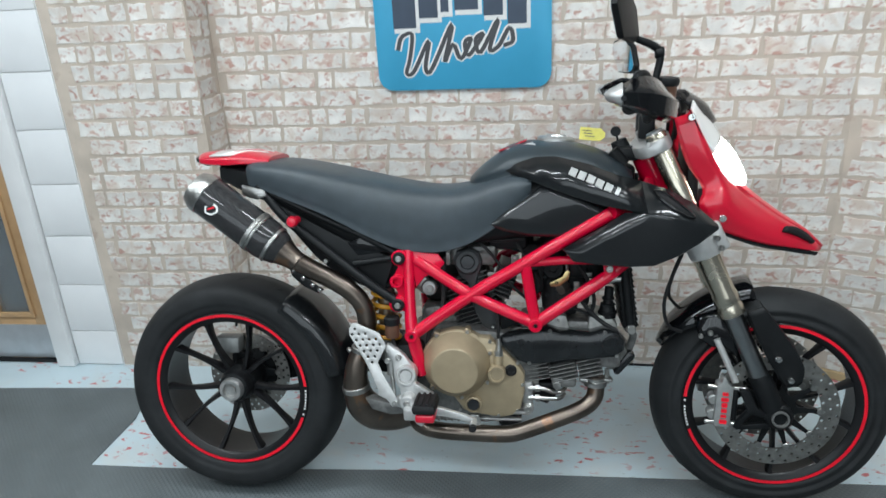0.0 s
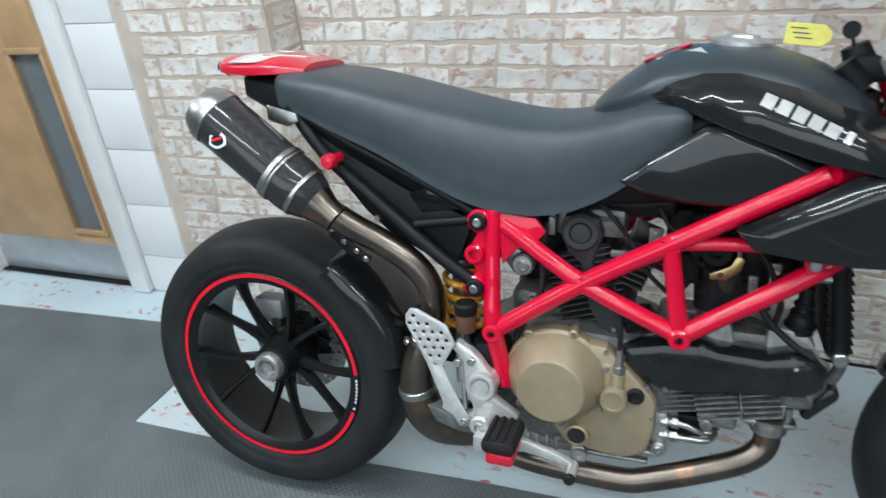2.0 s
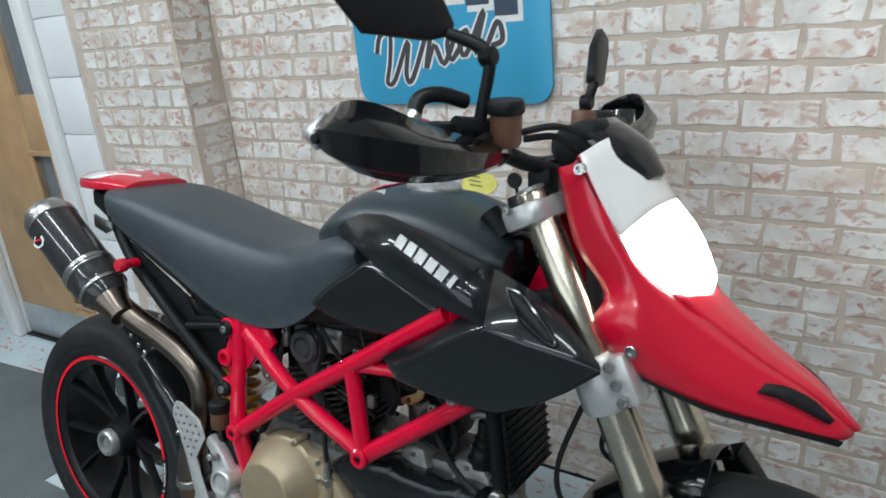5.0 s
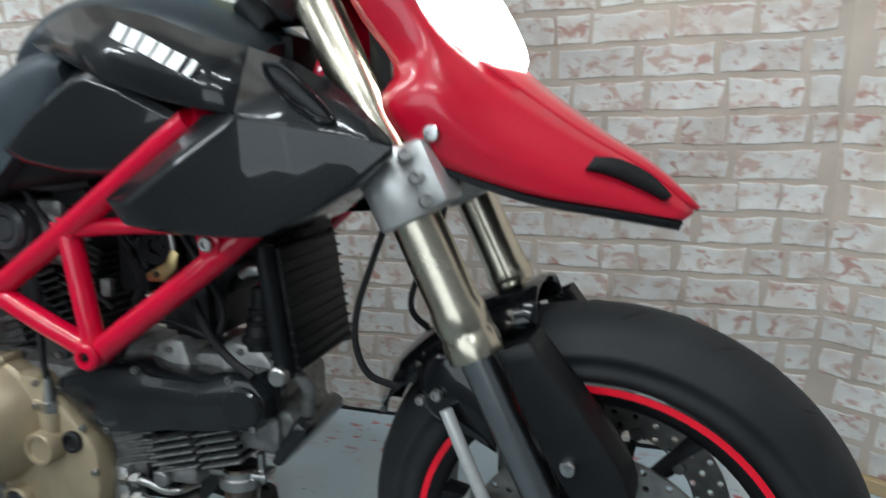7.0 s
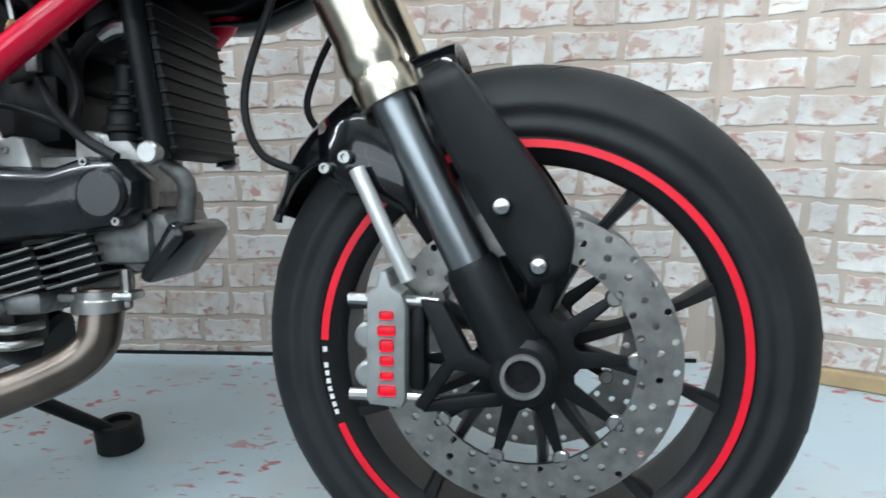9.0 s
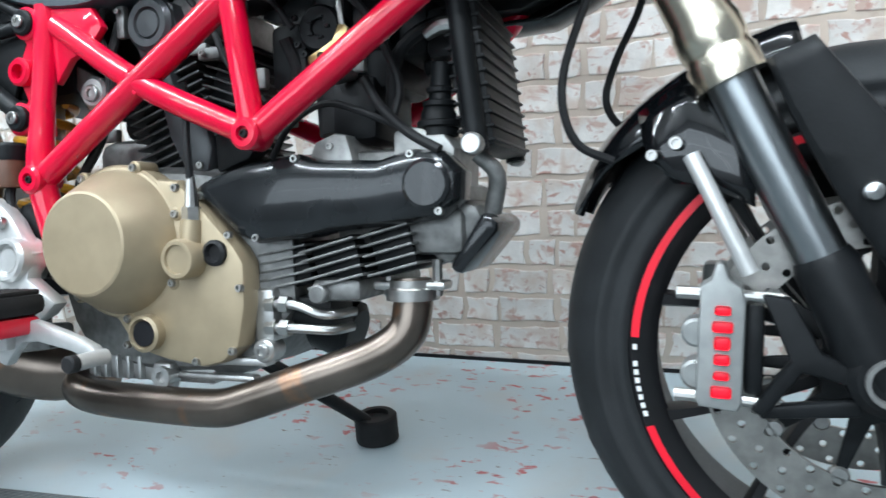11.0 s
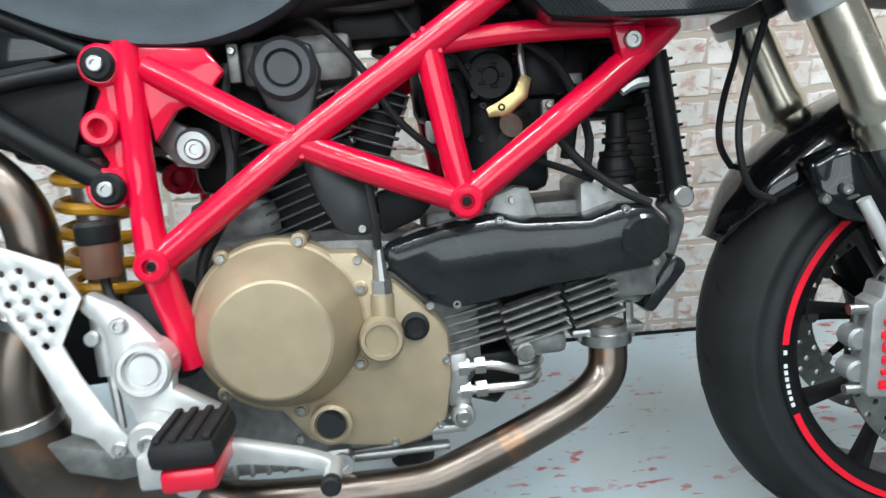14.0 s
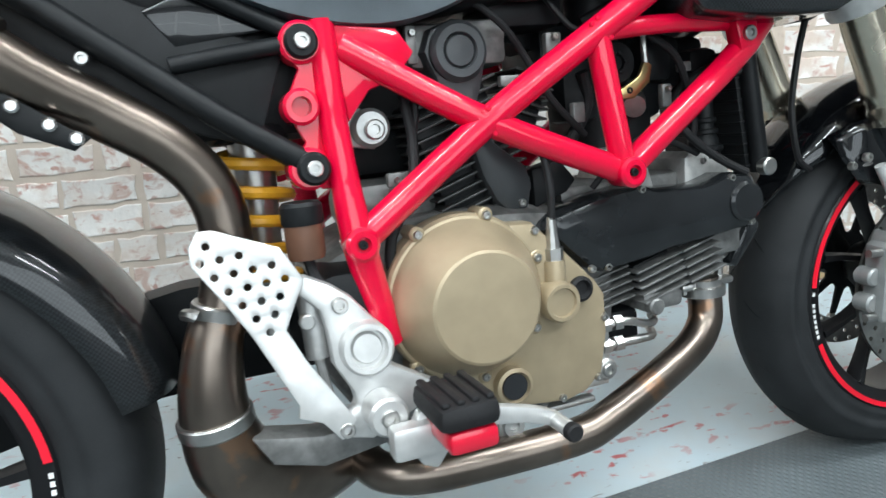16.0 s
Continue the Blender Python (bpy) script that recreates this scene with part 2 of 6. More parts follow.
def mat_material():
    """Charcoal rubber matting with a fine moulded grid."""
    m = material("charcoal_rubber_matting", (0.115, 0.135, 0.142), 0.5, 0, 0.18, 5, 0.0)
    nt = m.node_tree
    b = nt.nodes["Principled BSDF"]
    co = nt.nodes.new("ShaderNodeTexCoord")
    mp = nt.nodes.new("ShaderNodeMapping")
    mp.inputs["Rotation"].default_value = (0, 0, 0.75)
    nt.links.new(co.outputs["Object"], mp.inputs["Vector"])
    hs = []
    for d in ("X", "Y"):
        w = nt.nodes.new("ShaderNodeTexWave")
        w.bands_direction = d
        w.inputs["Scale"].default_value = 28
        nt.links.new(mp.outputs["Vector"], w.inputs["Vector"])
        hs.append(w.outputs["Fac"])
    mx = nt.nodes.new("ShaderNodeMath")
    mx.operation = "MULTIPLY"
    nt.links.new(hs[0], mx.inputs[0])
    nt.links.new(hs[1], mx.inputs[1])
    bp = nt.nodes.new("ShaderNodeBump")
    bp.inputs["Strength"].default_value, bp.inputs["Distance"].default_value = 0.7, 0.002
    nt.links.new(mx.outputs[0], bp.inputs["Height"])
    nt.links.new(bp.outputs["Normal"], b.inputs["Normal"])
    return m


M_MAT = mat_material()

# ---------------------------------------------------------------- mesh helpers


def part(name, bm, mat, parent=None, label="", m=None, smooth=35, solid=0.0):
    """Links a bmesh as one mesh object under a thing or part."""
    if m is not None:
        bmesh.ops.transform(bm, matrix=m, verts=bm.verts)
    bmesh.ops.recalc_face_normals(bm, faces=bm.faces)
    me = bpy.data.meshes.new(name)
    bm.to_mesh(me)
    bm.free()
    me.materials.append(mat)
    if smooth:
        me.shade_smooth()
        me.set_sharp_from_angle(angle=radians(smooth))
    ob = new(name, me)
    if parent is not None:
        ob.parent = parent
    if solid:
        md = ob.modifiers.new("thickness", "SOLIDIFY")
        md.thickness, md.offset = solid, 0
    if label:
        tagged(ob, label)
    return ob


def join(*bms):
    out = bmesh.new()
    for b in bms:
        me = bpy.data.meshes.new("tmp")
        b.to_mesh(me)
        b.free()
        out.from_mesh(me)
        bpy.data.meshes.remove(me)
    return out


def spline(pts, n, closed=False):
    """Points of a smooth curve through pts, n to a stretch."""
    pts = [Vector(p) for p in pts]
    if len(pts) < 3 or n < 2:
        return pts
    k, out = len(pts), []
    for i in range(k if closed else k - 1):
        p1, p2 = pts[i], pts[(i + 1) % k]
        p0 = pts[i - 1] if (i or closed) else p1 * 2 - p2
        p3 = pts[(i + 2) % k] if (i + 2 < k or closed) else p2 * 2 - p1
        for j in range(n):
            t = j / n
            out.append(0.5 * (2 * p1 + (p2 - p0) * t + (2 * p0 - 5 * p1 + 4 * p2 - p3) * t * t + (3 * p1 - p0 - 3 * p2 + p3) * t ** 3))
    if not closed:
        out.append(pts[-1])
    return out


def skin(rings, caps=True, around=True):
    bm = bmesh.new()
    vs = [[bm.verts.new(p) for p in r] for r in rings]
    for a, b in zip(vs, vs[1:]):
        n = len(a)
        for i in range(n if around else n - 1):
            bm.faces.new((a[i], a[(i + 1) % n], b[(i + 1) % n], b[i]))
    if caps and around:
        bm.faces.new(vs[0][::-1])
        bm.faces.new(vs[-1])
    return bm


def tube(pts, r, seg=14, n=6, caps=True):
    """A round pipe along pts; r: one radius or one for each point."""
    rs = r if isinstance(r, (list, tuple)) else [r] * len(pts)
    path = spline(pts, n)
    step = max(1, (len(path) - 1) // max(1, len(pts) - 1))
    rings, nrm = [], None
    for i, p in enumerate(path):
        d = (path[min(i + 1, len(path) - 1)] - path[max(i - 1, 0)]).normalized()
        nrm = d.orthogonal().normalized() if nrm is None else (nrm - d * nrm.dot(d)).normalized()
        bn = d.cross(nrm)
        f = i / step
        k = min(int(f), len(rs) - 2)
        rad = rs[k] + (rs[k + 1] - rs[k]) * min(1, f - k)
        rings.append([p + (nrm * math.cos(a) + bn * math.sin(a)) * rad for a in (2 * math.pi * j / seg for j in range(seg))])
    return skin(rings, caps)


def lathe(profile, seg=48, at=(0, 0, 0), axis=(0, 1, 0), caps=True, closed=False):
    """Turns a profile of (radius, height along the axis) round an axis through at."""
    d = Vector(axis).normalized()
    u = d.orthogonal().normalized()
    v = d.cross(u)
    o = Vector(at)
    if closed:
        profile = list(profile) + [profile[0]]
    rings = [[o + d * h + (u * math.cos(a) + v * math.sin(a)) * max(r, 1e-4) for a in (2 * math.pi * j / seg for j in range(seg))] for r, h in profile]
    bm = skin(rings, caps and not closed)
    if closed:
        bmesh.ops.remove_doubles(bm, verts=bm.verts, dist=1e-6)
    return bm


def disc(r, h, at, axis=(0, 1, 0), seg=24, bevel=0.0):
    """A round button of radius r and height h centred at at."""
    b = bevel or min(r, h) * 0.2
    return lathe([(r - b, -h / 2), (r, -h / 2 + b), (r, h / 2 - b), (r - b, h / 2)], seg, at, axis)


def bolt(at, r=0.006, h=0.006, axis=(0, 1, 0)):
    """A socket-head screw with its recess."""
    return lathe([(r, 0), (r, -h * 0.8), (r * 0.85, -h), (r * 0.5, -h), (r * 0.45, -h * 0.5), (1e-4, -h * 0.5)], 12, at, axis, caps=False)


def box(c, s, bevel=0.0, m=None):
    bm = bmesh.new()
    bmesh.ops.create_cube(bm, size=1, matrix=Matrix.Translation(c) @ Matrix.Diagonal((*s, 1)))
    if bevel:
        bmesh.ops.bevel(bm, geom=bm.edges[:], offset=bevel, segments=2, affect="EDGES", profile=0.5)
    if m is not None:
        bmesh.ops.transform(bm, matrix=m, verts=bm.verts)
    return bm


def plate(outline, y0, y1, bevel=0.0015, holes=(), n=1, plane="xz"):
    """A flat plate: an outline in x and z, from y0 to y1, with round holes (x, z, r)."""
    pts = [(p.x, p.y) for p in spline([(a, b, 0) for a, b in outline], n, True)] if n > 1 else list(outline)
    bm = bmesh.new()

    def put(a, b, d):
        return bm.verts.new((a, d, b) if plane == "xz" else (a, b, d))

    def loop(ps, d):
        vs = [put(a, b, d) for a, b in ps]
        return [bm.edges.new((vs[i], vs[(i + 1) % len(vs)])) for i in range(len(vs))]

    es = loop(pts, y0)
    for hx, hz, hr in holes:
        es += loop([(hx + hr * math.cos(2 * math.pi * i / 12), hz + hr * math.sin(2 * math.pi * i / 12)) for i in range(12)], y0)
    bmesh.ops.triangle_fill(bm, use_beauty=True, use_dissolve=False, edges=es)
    got = bmesh.ops.extrude_face_region(bm, geom=bm.faces[:])
    d = y1 - y0
    bmesh.ops.translate(bm, vec=(0, d, 0) if plane == "xz" else (0, 0, d), verts=[v for v in got["geom"] if isinstance(v, bmesh.types.BMVert)])
    bmesh.ops.recalc_face_normals(bm, faces=bm.faces)
    if bevel:
        sharp = [e for e in bm.edges if len(e.link_faces) == 2 and e.calc_face_angle(0) > 1.2]
        bmesh.ops.bevel(bm, geom=sharp, offset=bevel, segments=2, affect="EDGES", profile=0.5)
    return bm


def sheet(rows, nu=4, nv=4):
    """A smooth open surface through rows of points."""
    cols = [spline(r, nu) for r in rows]
    grid = list(zip(*[spline(c, nv) for c in zip(*cols)]))
    return skin(grid, caps=False, around=False)


def body(stations, half, nu=4, nv=3):
    """A body symmetrical in y, lofted through stations (x, top, bottom, half-width); half: the right half's section as (width, height) shares."""
    rings = []
    for x, zt, zb, w in stations:
        right = [(x, -w * a, zb + (zt - zb) * b) for a, b in half]
        left = [(x, w * a, zb + (zt - zb) * b) for a, b in half[::-1] if a > 1e-6]
        rings.append(right + left)
    cols = [spline(c, nu) for c in zip(*rings)]
    rings = [spline(r, nv, True) for r in zip(*cols)]
    return skin(rings)


def mirrored(bm):
    """A copy on the other side of the middle plane."""
    c = bm.copy()
    bmesh.ops.transform(c, matrix=Matrix.Diagonal((1, -1, 1, 1)), verts=c.verts)
    return c

# ---------------------------------------------------------------- the room
WALL_Y = 0.765
FLOOR_Z = -0.004
fold = Vector((1.79, WALL_Y, 0))
fold_way = Vector((0.919, -0.394, 0))
TURN = math.atan2(fold_way.y, fold_way.x)
LEFT_TURN = math.atan2(0.075, 1.45)


def structure(name, bm, mat, label, category="", smooth=0):
    return tagged(part(name, bm, mat, None, smooth=smooth), label, category or name.split("_")[0], kind="structure")


structure("floor", box((0, -0.75, FLOOR_Z - 0.05), (6.4, 4.5, 0.1)), M_FLOOR, "pale blue-grey painted concrete floor worn through to red", "floor")
wall_back = structure("wall_back", box((0.745, WALL_Y + 0.06, 1.27), (2.09, 0.12, 2.56)), M_MORTAR, "wall papered with whitewashed brick and sandy mortar", "wall")
wall_step = structure("wall_step", box((-0.345, 0.74, 1.27), (0.09, 0.24, 2.56)), M_MORTAR, "papered return of the wall, greyish mortar colour", "wall")
LEFT = Matrix.Translation((-0.30, 0.622, 0)) @ Matrix.Rotation(LEFT_TURN, 4, "Z")
wall_left_papered = structure("wall_left", box((-0.2575, 0.06, 1.27), (0.515, 0.12, 2.56), m=LEFT), M_MORTAR, "brick-papered wall beside the tiled strip", "wall")
structure("wall_tiled", box((-0.6125, 0.0605, 1.27), (0.195, 0.12, 2.56), m=LEFT), M_WPAINT, "white wall strip with tiles beside the door", "wall")
RIGHT = Matrix.Translation(fold) @ Matrix.Rotation(TURN, 4, "Z")
wall_right = structure("wall_right", box((0.9, 0.06, 1.27), (1.8, 0.12, 2.56), m=RIGHT), M_MORTAR, "angled wall papered with whitewashed brick", "wall")
structure("wall_side_left", box((-3.2, -0.75, 1.27), (0.1, 4.5, 2.56)), M_ROOM, "plain grey painted workshop wall", "wall")
structure("wall_side_right", box((3.25, -1.3, 1.27), (0.1, 3.6, 2.56)), M_ROOM, "plain grey painted workshop wall", "wall")
structure("wall_behind", join(box((0, -3.05, 0.44), (6.4, 0.1, 0.88)), box((0, -3.05, 2.39), (6.4, 0.1, 0.36)), box((-2.15, -3.05, 1.545), (2.1, 0.1, 1.33)), box((2.75, -3.05, 1.545), (0.9, 0.1, 1.33))), M_ROOM, "plain grey painted workshop wall with a wide opening for the added window", "wall")
# unseen window, added so its lamp brightens engine and floor from the front
window = tagged(new("fill_window_1"), "wide unseen window in a white frame, added for frontal fill light", "window", kind="structure")
for wx in (-1.08, 0.05, 1.17, 2.28):
    part("window_frame", box((wx, -3.05, 1.545), (0.05, 0.07, 1.33), 0.004), M_WPAINT, window)
for wz in (0.90, 1.545, 2.19):
    part("window_frame", box((0.6, -3.05, wz), (3.31, 0.06, 0.045), 0.004), M_WPAINT, window)
front_fill = bpy.data.lights.new("fill_window_light", "AREA")
front_fill.shape, front_fill.size, front_fill.size_y, front_fill.energy, front_fill.color = "RECTANGLE", 3.3, 1.3, FILL_WINDOW_WATTS, FILL_WINDOW_TINT
front_fill_ob = new("fill_window_light", front_fill)
front_fill_ob.matrix_world = look((0.6, -3.0, 1.545), (0.6, 0, 1.545))
structure("wall_far_left", box((-2.65, 0.62, 1.27), (1.1, 0.12, 2.56)), M_WPAINT, "white painted wall beyond the door", "wall")
structure("ceiling", box((0, -0.75, CEILING + 0.05), (6.6, 4.7, 0.1)), M_CEIL, "plain white workshop ceiling", "ceiling")
structure("baseboard", box((0.9, -0.008, 0.012), (1.76, 0.016, 0.03), 0.003, m=RIGHT), M_SKIRT, "bare pine strip along the foot of the wall", "baseboard")
structure("trim", box((0.745, WALL_Y - 0.003, 0.0), (2.06, 0.006, 0.008)), M_BLACK, "thin black line along the wall's foot", "trim")

# matting: an L that leaves a pale strip of floor before the wall
mat_bm = plate([(-3.0, -2.9), (3.1, -2.9), (3.1, 0.255), (1.69, 0.16), (1.09, 0.121), (0.43, 0.082), (-0.28, 0.014), (-0.548, 0.0), (-0.548, 0.249), (-0.60, 0.436), (-0.69, 0.43), (-1.21, 0.381), (-1.73, 0.325), (-3.0, 0.2)], -0.0035, 0.0, 0.001, plane="xy")
structure("floor_matting", mat_bm, M_MAT, "charcoal rubber matting with a fine moulded grid", "matting")

# tiles on the strip beside the door
wall_tiled = bpy.data.objects["wall_tiled"]
zt = 0.0
for hgt in (0.15,) + (0.20,) * 11 + (0.18,):
    part("tile", box((-0.612, -0.003, zt + hgt / 2), (0.19, 0.008, hgt - 0.004), 0.0015, m=LEFT), M_TILE, wall_tiled)
    zt += hgt

# the door, its lining and glass
door = tagged(new("door_1"), "closed oak door with a narrow glazed panel and metal kick plate", "door", kind="structure")
DOOR = Matrix.Translation((-0.30, 0.622, 0)) @ Matrix.Rotation(LEFT_TURN, 4, "Z")
dx0, dx1, dy = -1.47, -0.82, 0.045
def dpart(name, c, s, mat, label="", bevel=0.002):
    return part(name, box(c, s, bevel, m=DOOR), mat, door, label)


gx0, gx1 = -1.025, -0.875
dpart("door_stile", ((dx0 + gx0) / 2, dy, 1.0), (gx0 - dx0, 0.04, 1.98), M_OAK)
dpart("door_stile", ((gx1 + dx1) / 2, dy, 1.0), (dx1 - gx1, 0.04, 1.98), M_OAK)
dpart("door_rail", ((gx0 + gx1) / 2, dy, 0.10), (gx1 - gx0, 0.04, 0.2), M_OAK)
dpart("door_rail", ((gx0 + gx1) / 2, dy, 0.98), (gx1 - gx0, 0.04, 0.22), M_OAK)
dpart("door_rail", ((gx0 + gx1) / 2, dy, 1.9), (gx1 - gx0, 0.04, 0.18), M_OAK)
dpart("pane", ((gx0 + gx1) / 2, dy, 0.535), (gx1 - gx0, 0.006, 0.68), M_GLASS, "clear narrow glass pane", 0)
dpart("pane", ((gx0 + gx1) / 2, dy, 1.45), (gx1 - gx0, 0.006, 0.73), M_GLASS, "clear narrow glass pane", 0)
for z in (0.205, 0.865):
    dpart("glazing_bead", ((gx0 + gx1) / 2, dy - 0.023, z), (gx1 - gx0 + 0.02, 0.012, 0.02), M_OAK)
for x in (gx0, gx1):
    dpart("glazing_bead", (x, dy - 0.023, 0.535), (0.016, 0.012, 0.66), M_OAK)
dpart("kick_plate", ((dx0 + dx1) / 2, dy - 0.0225, 0.085), (dx1 - dx0 - 0.01, 0.004, 0.15), M_KICK, "grey metal kick plate", 0.001)
dpart("threshold", ((dx0 + dx1) / 2, dy - 0.02, 0.003), (dx1 - dx0 + 0.02, 0.05, 0.006), M_BLACK, "dark threshold strip", 0.001)
dpart("architrave", (-0.748, -0.012, 1.03), (0.075, 0.04, 2.06), M_WPAINT, "white painted door lining", 0.004)
dpart("architrave", (-1.515, -0.012, 1.03), (0.085, 0.04, 2.06), M_WPAINT, "white painted door lining", 0.004)
dpart("architrave", (-1.14, -0.012, 2.10), (0.84, 0.04, 0.08), M_WPAINT, "white painted door lining", 0.004)
dpart("jamb", (-0.802, 0.055, 1.03), (0.03, 0.09, 2.06), M_WPAINT)
dpart("jamb", (-1.487, 0.055, 1.03), (0.03, 0.09, 2.06), M_WPAINT)
structure("wall_over_door", box((-1.14, 0.06, 2.35), (0.86, 0.12, 0.40), m=LEFT), M_WPAINT, "white painted wall above the door", "wall")
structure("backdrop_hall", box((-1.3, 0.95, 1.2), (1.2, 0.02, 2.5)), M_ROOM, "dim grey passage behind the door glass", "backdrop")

# ceiling battens, all out of view, the leftmost an added fill
for i, (lx, ly) in enumerate(LAMPS):
    lamp = tagged(new("ceiling_light"), "white fluorescent batten fixed to the unseen ceiling", "ceiling light", group="ceiling lights")
    lamp.location = (lx, ly, CEILING)
    part("housing", box((0, 0, -0.035), (1.5, 0.12, 0.07), 0.01), M_WPAINT, lamp)
    part("diffuser", box((0, 0, -0.078), (1.46, 0.10, 0.014), 0.004), M_TUBE, lamp, "glowing white diffuser")
    ld = bpy.data.lights.new("batten_light", "AREA")
    ld.shape, ld.size, ld.size_y, ld.energy, ld.color = "RECTANGLE", 1.46, 0.12, LAMP_WATTS, LAMP_TINT
    lo = new("batten_light", ld)
    lo.location = (lx, ly, CEILING - 0.09)

# the sign: a rounded blue panel with two lines of plain letter-like shapes
sign = tagged(new("sign"), "blue rounded wall sign with dark stylised lettering shapes", "sign")
sign.location = (0.581, WALL_Y - 0.012, 1.30)
sw, sh, sr = 0.288, 0.27, 0.05
ol = []
for cx, cz, a0 in ((sw - sr, sh - sr, 0), (-sw + sr, sh - sr, 90), (-sw + sr, -sh + sr, 180), (sw - sr, -sh + sr, 270)):
    ol += [(cx + sr * math.cos(radians(a0 + k * 15)), cz + sr * math.sin(radians(a0 + k * 15))) for k in range(7)]
part("panel", plate(ol, -0.004, 0.004, 0.0012), M_SIGN, sign, "pale blue printed panel")

# ---------------------------------------------------------------- the motorcycle
# Built upright in its own frame: x forward, y to its left, z up, origin under the rear axle.
bike = tagged(new("motorcycle"), "black motorcycle with red trellis frame leaning on its side stand", "motorcycle")
bike.matrix_world = pose(0, 0, 0, 0, 0, 2.9) @ pose(0, 0, 0, -10, 0, 0)
STEER_FOOT, STEER_WAY = Vector((1.557, 0, 0)), Vector((-0.4067, 0, 0.9135))
STEER = Matrix.Translation(STEER_FOOT) @ Matrix.Rotation(radians(-4.5), 4, STEER_WAY) @ Matrix.Translation(-STEER_FOOT)


def bp(name, bm, mat, label="", parent=None, **k):
    return part(name, bm, mat, parent or bike, label, **k)


def fp(name, bm, mat, label="", parent=None, **k):
    """A part of the front end, which is steered a little to the right."""
    return part(name, bm, mat, parent or bike, label, m=STEER, **k)


def both(name, bm, mat, label="", put=bp, **k):
    other = mirrored(bm)
    return put(name, bm, mat, label, **k), put(name, other, mat, label, **k)


# -- wheels
def wheel(name, centre, put, rim_w, tyre_w, radius, gap, spoke_turn, label, crown):
    c = Vector(centre)
    hw, tw = rim_w / 2, tyre_w / 2
    rim = lathe([(0.196, -hw + 0.012), (0.205, -hw + 0.004), (0.222, -hw), (0.226, -hw + 0.004), (0.222, -hw + 0.012), (0.212, -hw * 0.5), (0.212, hw * 0.5), (0.222, hw - 0.01), (0.226, hw - 0.004), (0.222, hw), (0.210, hw - 0.004), (0.204, hw * 0.5), (0.203, -hw * 0.5)], 72, c, closed=True)
    spokes = []
    for i in range(10):
        a = radians(spoke_turn + 36 * i)
        lean = radians(9 if i % 2 else -9)
        u0, u1 = Vector((math.cos(a + lean), 0, math.sin(a + lean))), Vector((math.cos(a), 0, math.sin(a)))
        side = Vector((-math.sin(a), 0, math.cos(a)))
        rings = []
        for f, wd, dp in ((0.0, 0.011, 0.028), (0.35, 0.0072, 0.020), (0.7, 0.0062, 0.018), (1.0, 0.009, 0.024)):
            p = c + (u0 * (1 - f) + u1 * f) * (0.045 + 0.152 * f) + Vector((0, -hw * (0.25 + 0.45 * math.sin(f * 1.2)), 0))
            rings.append([p + side * (wd * x) + Vector((0, dp * y, 0)) for x, y in ((-1, -0.1), (-0.6, -0.6), (0.6, -0.6), (1, -0.1), (0.8, 0.6), (-0.8, 0.6))])
        spokes.append(skin([list(r) for r in zip(*[spline(q, 3) for q in zip(*rings)])]))
    w = put(name, rim, M_RIM, label)
    for sp in spokes:
        put("spoke", sp, M_RIM, "", w)
    put("hub", lathe([(0.030, -hw * 0.9), (0.040, -hw * 0.85), (0.052, -hw * 0.4), (0.050, 0), (0.052, hw * 0.4), (0.036, hw * 0.9)], 36, c), M_BLACKMETAL, "", w)
    prof = [(0.221, -hw + 0.006), (0.232, -hw - 0.002), (0.244, -tw + 0.004), (0.256, -tw)] + [(radius - d, -tw * f) for d, f in crown]
    prof = [(p.x, p.y) for p in spline([(a, b, 0) for a, b in prof], 3)]
    prof = prof + [(r, -h) for r, h in prof[-2::-1]]
    put("tyre", lathe(prof + [(0.214, hw - 0.01), (0.214, -hw + 0.01)], 96, c, closed=True), M_TYRE, "worn black road tyre", w)
    # tread grooves: slim dark cuts over the crown
    for i in range(18):
        for s in (-1, 1):
            a0 = 2 * math.pi * (i + (0.5 if s > 0 else 0)) / 18
            pts = []
            for k in range(5):
                f = k / 4
                h = s * tw * (0.12 + 0.66 * f)
                rr = radius - crown[1][0] * (abs(h) / tw / crown[1][1]) ** 2 - 0.0022
                a = a0 + 0.16 * f
                pts.append(c + Vector((math.cos(a) * rr, h, math.sin(a) * rr)))
            put("tread_groove", tube(pts, [0.0006, 0.0020, 0.0020, 0.0015, 0.0005], 5, 2), M_BLACK, "", w)
    # rim tape, broken once
    g0, g1 = gap

    def arc(a0, a1, r0, r1, y, th=0.0008):
        n = max(2, int((a1 - a0) / 4))
        rings = []
        for j in range(n + 1):
            a = radians(a0 + (a1 - a0) * j / n)
            d = Vector((math.cos(a), 0, math.sin(a)))
            rings.append([c + d * r0 + Vector((0, y, 0)), c + d * r1 + Vector((0, y, 0)), c + d * r1 + Vector((0, y + th, 0)), c + d * r0 + Vector((0, y + th, 0))])
        return skin(rings)

    put("rim_tape", arc(g1, g0 + 360, 0.2135, 0.2215, -hw - 0.0012), M_STRIPE, "bright red rim tape", w)
    marks = [arc(g0 + 2.0 + k * (g1 - g0 - 4) / 9, g0 + 2.0 + (k + 0.62) * (g1 - g0 - 4) / 9, 0.2150, 0.2195, -hw - 0.0012) for k in range(9) if k not in (1,)]
    put("rim_lettering", join(*marks), M_PRINTW, "small white unreadable marks on the rim", w)
    put("valve", tube([c + Vector((0.0, -0.01, 0.195)), c + Vector((0, -0.014, 0.165))], 0.004, 8, 1), M_RUBBER, "", w)
    return w


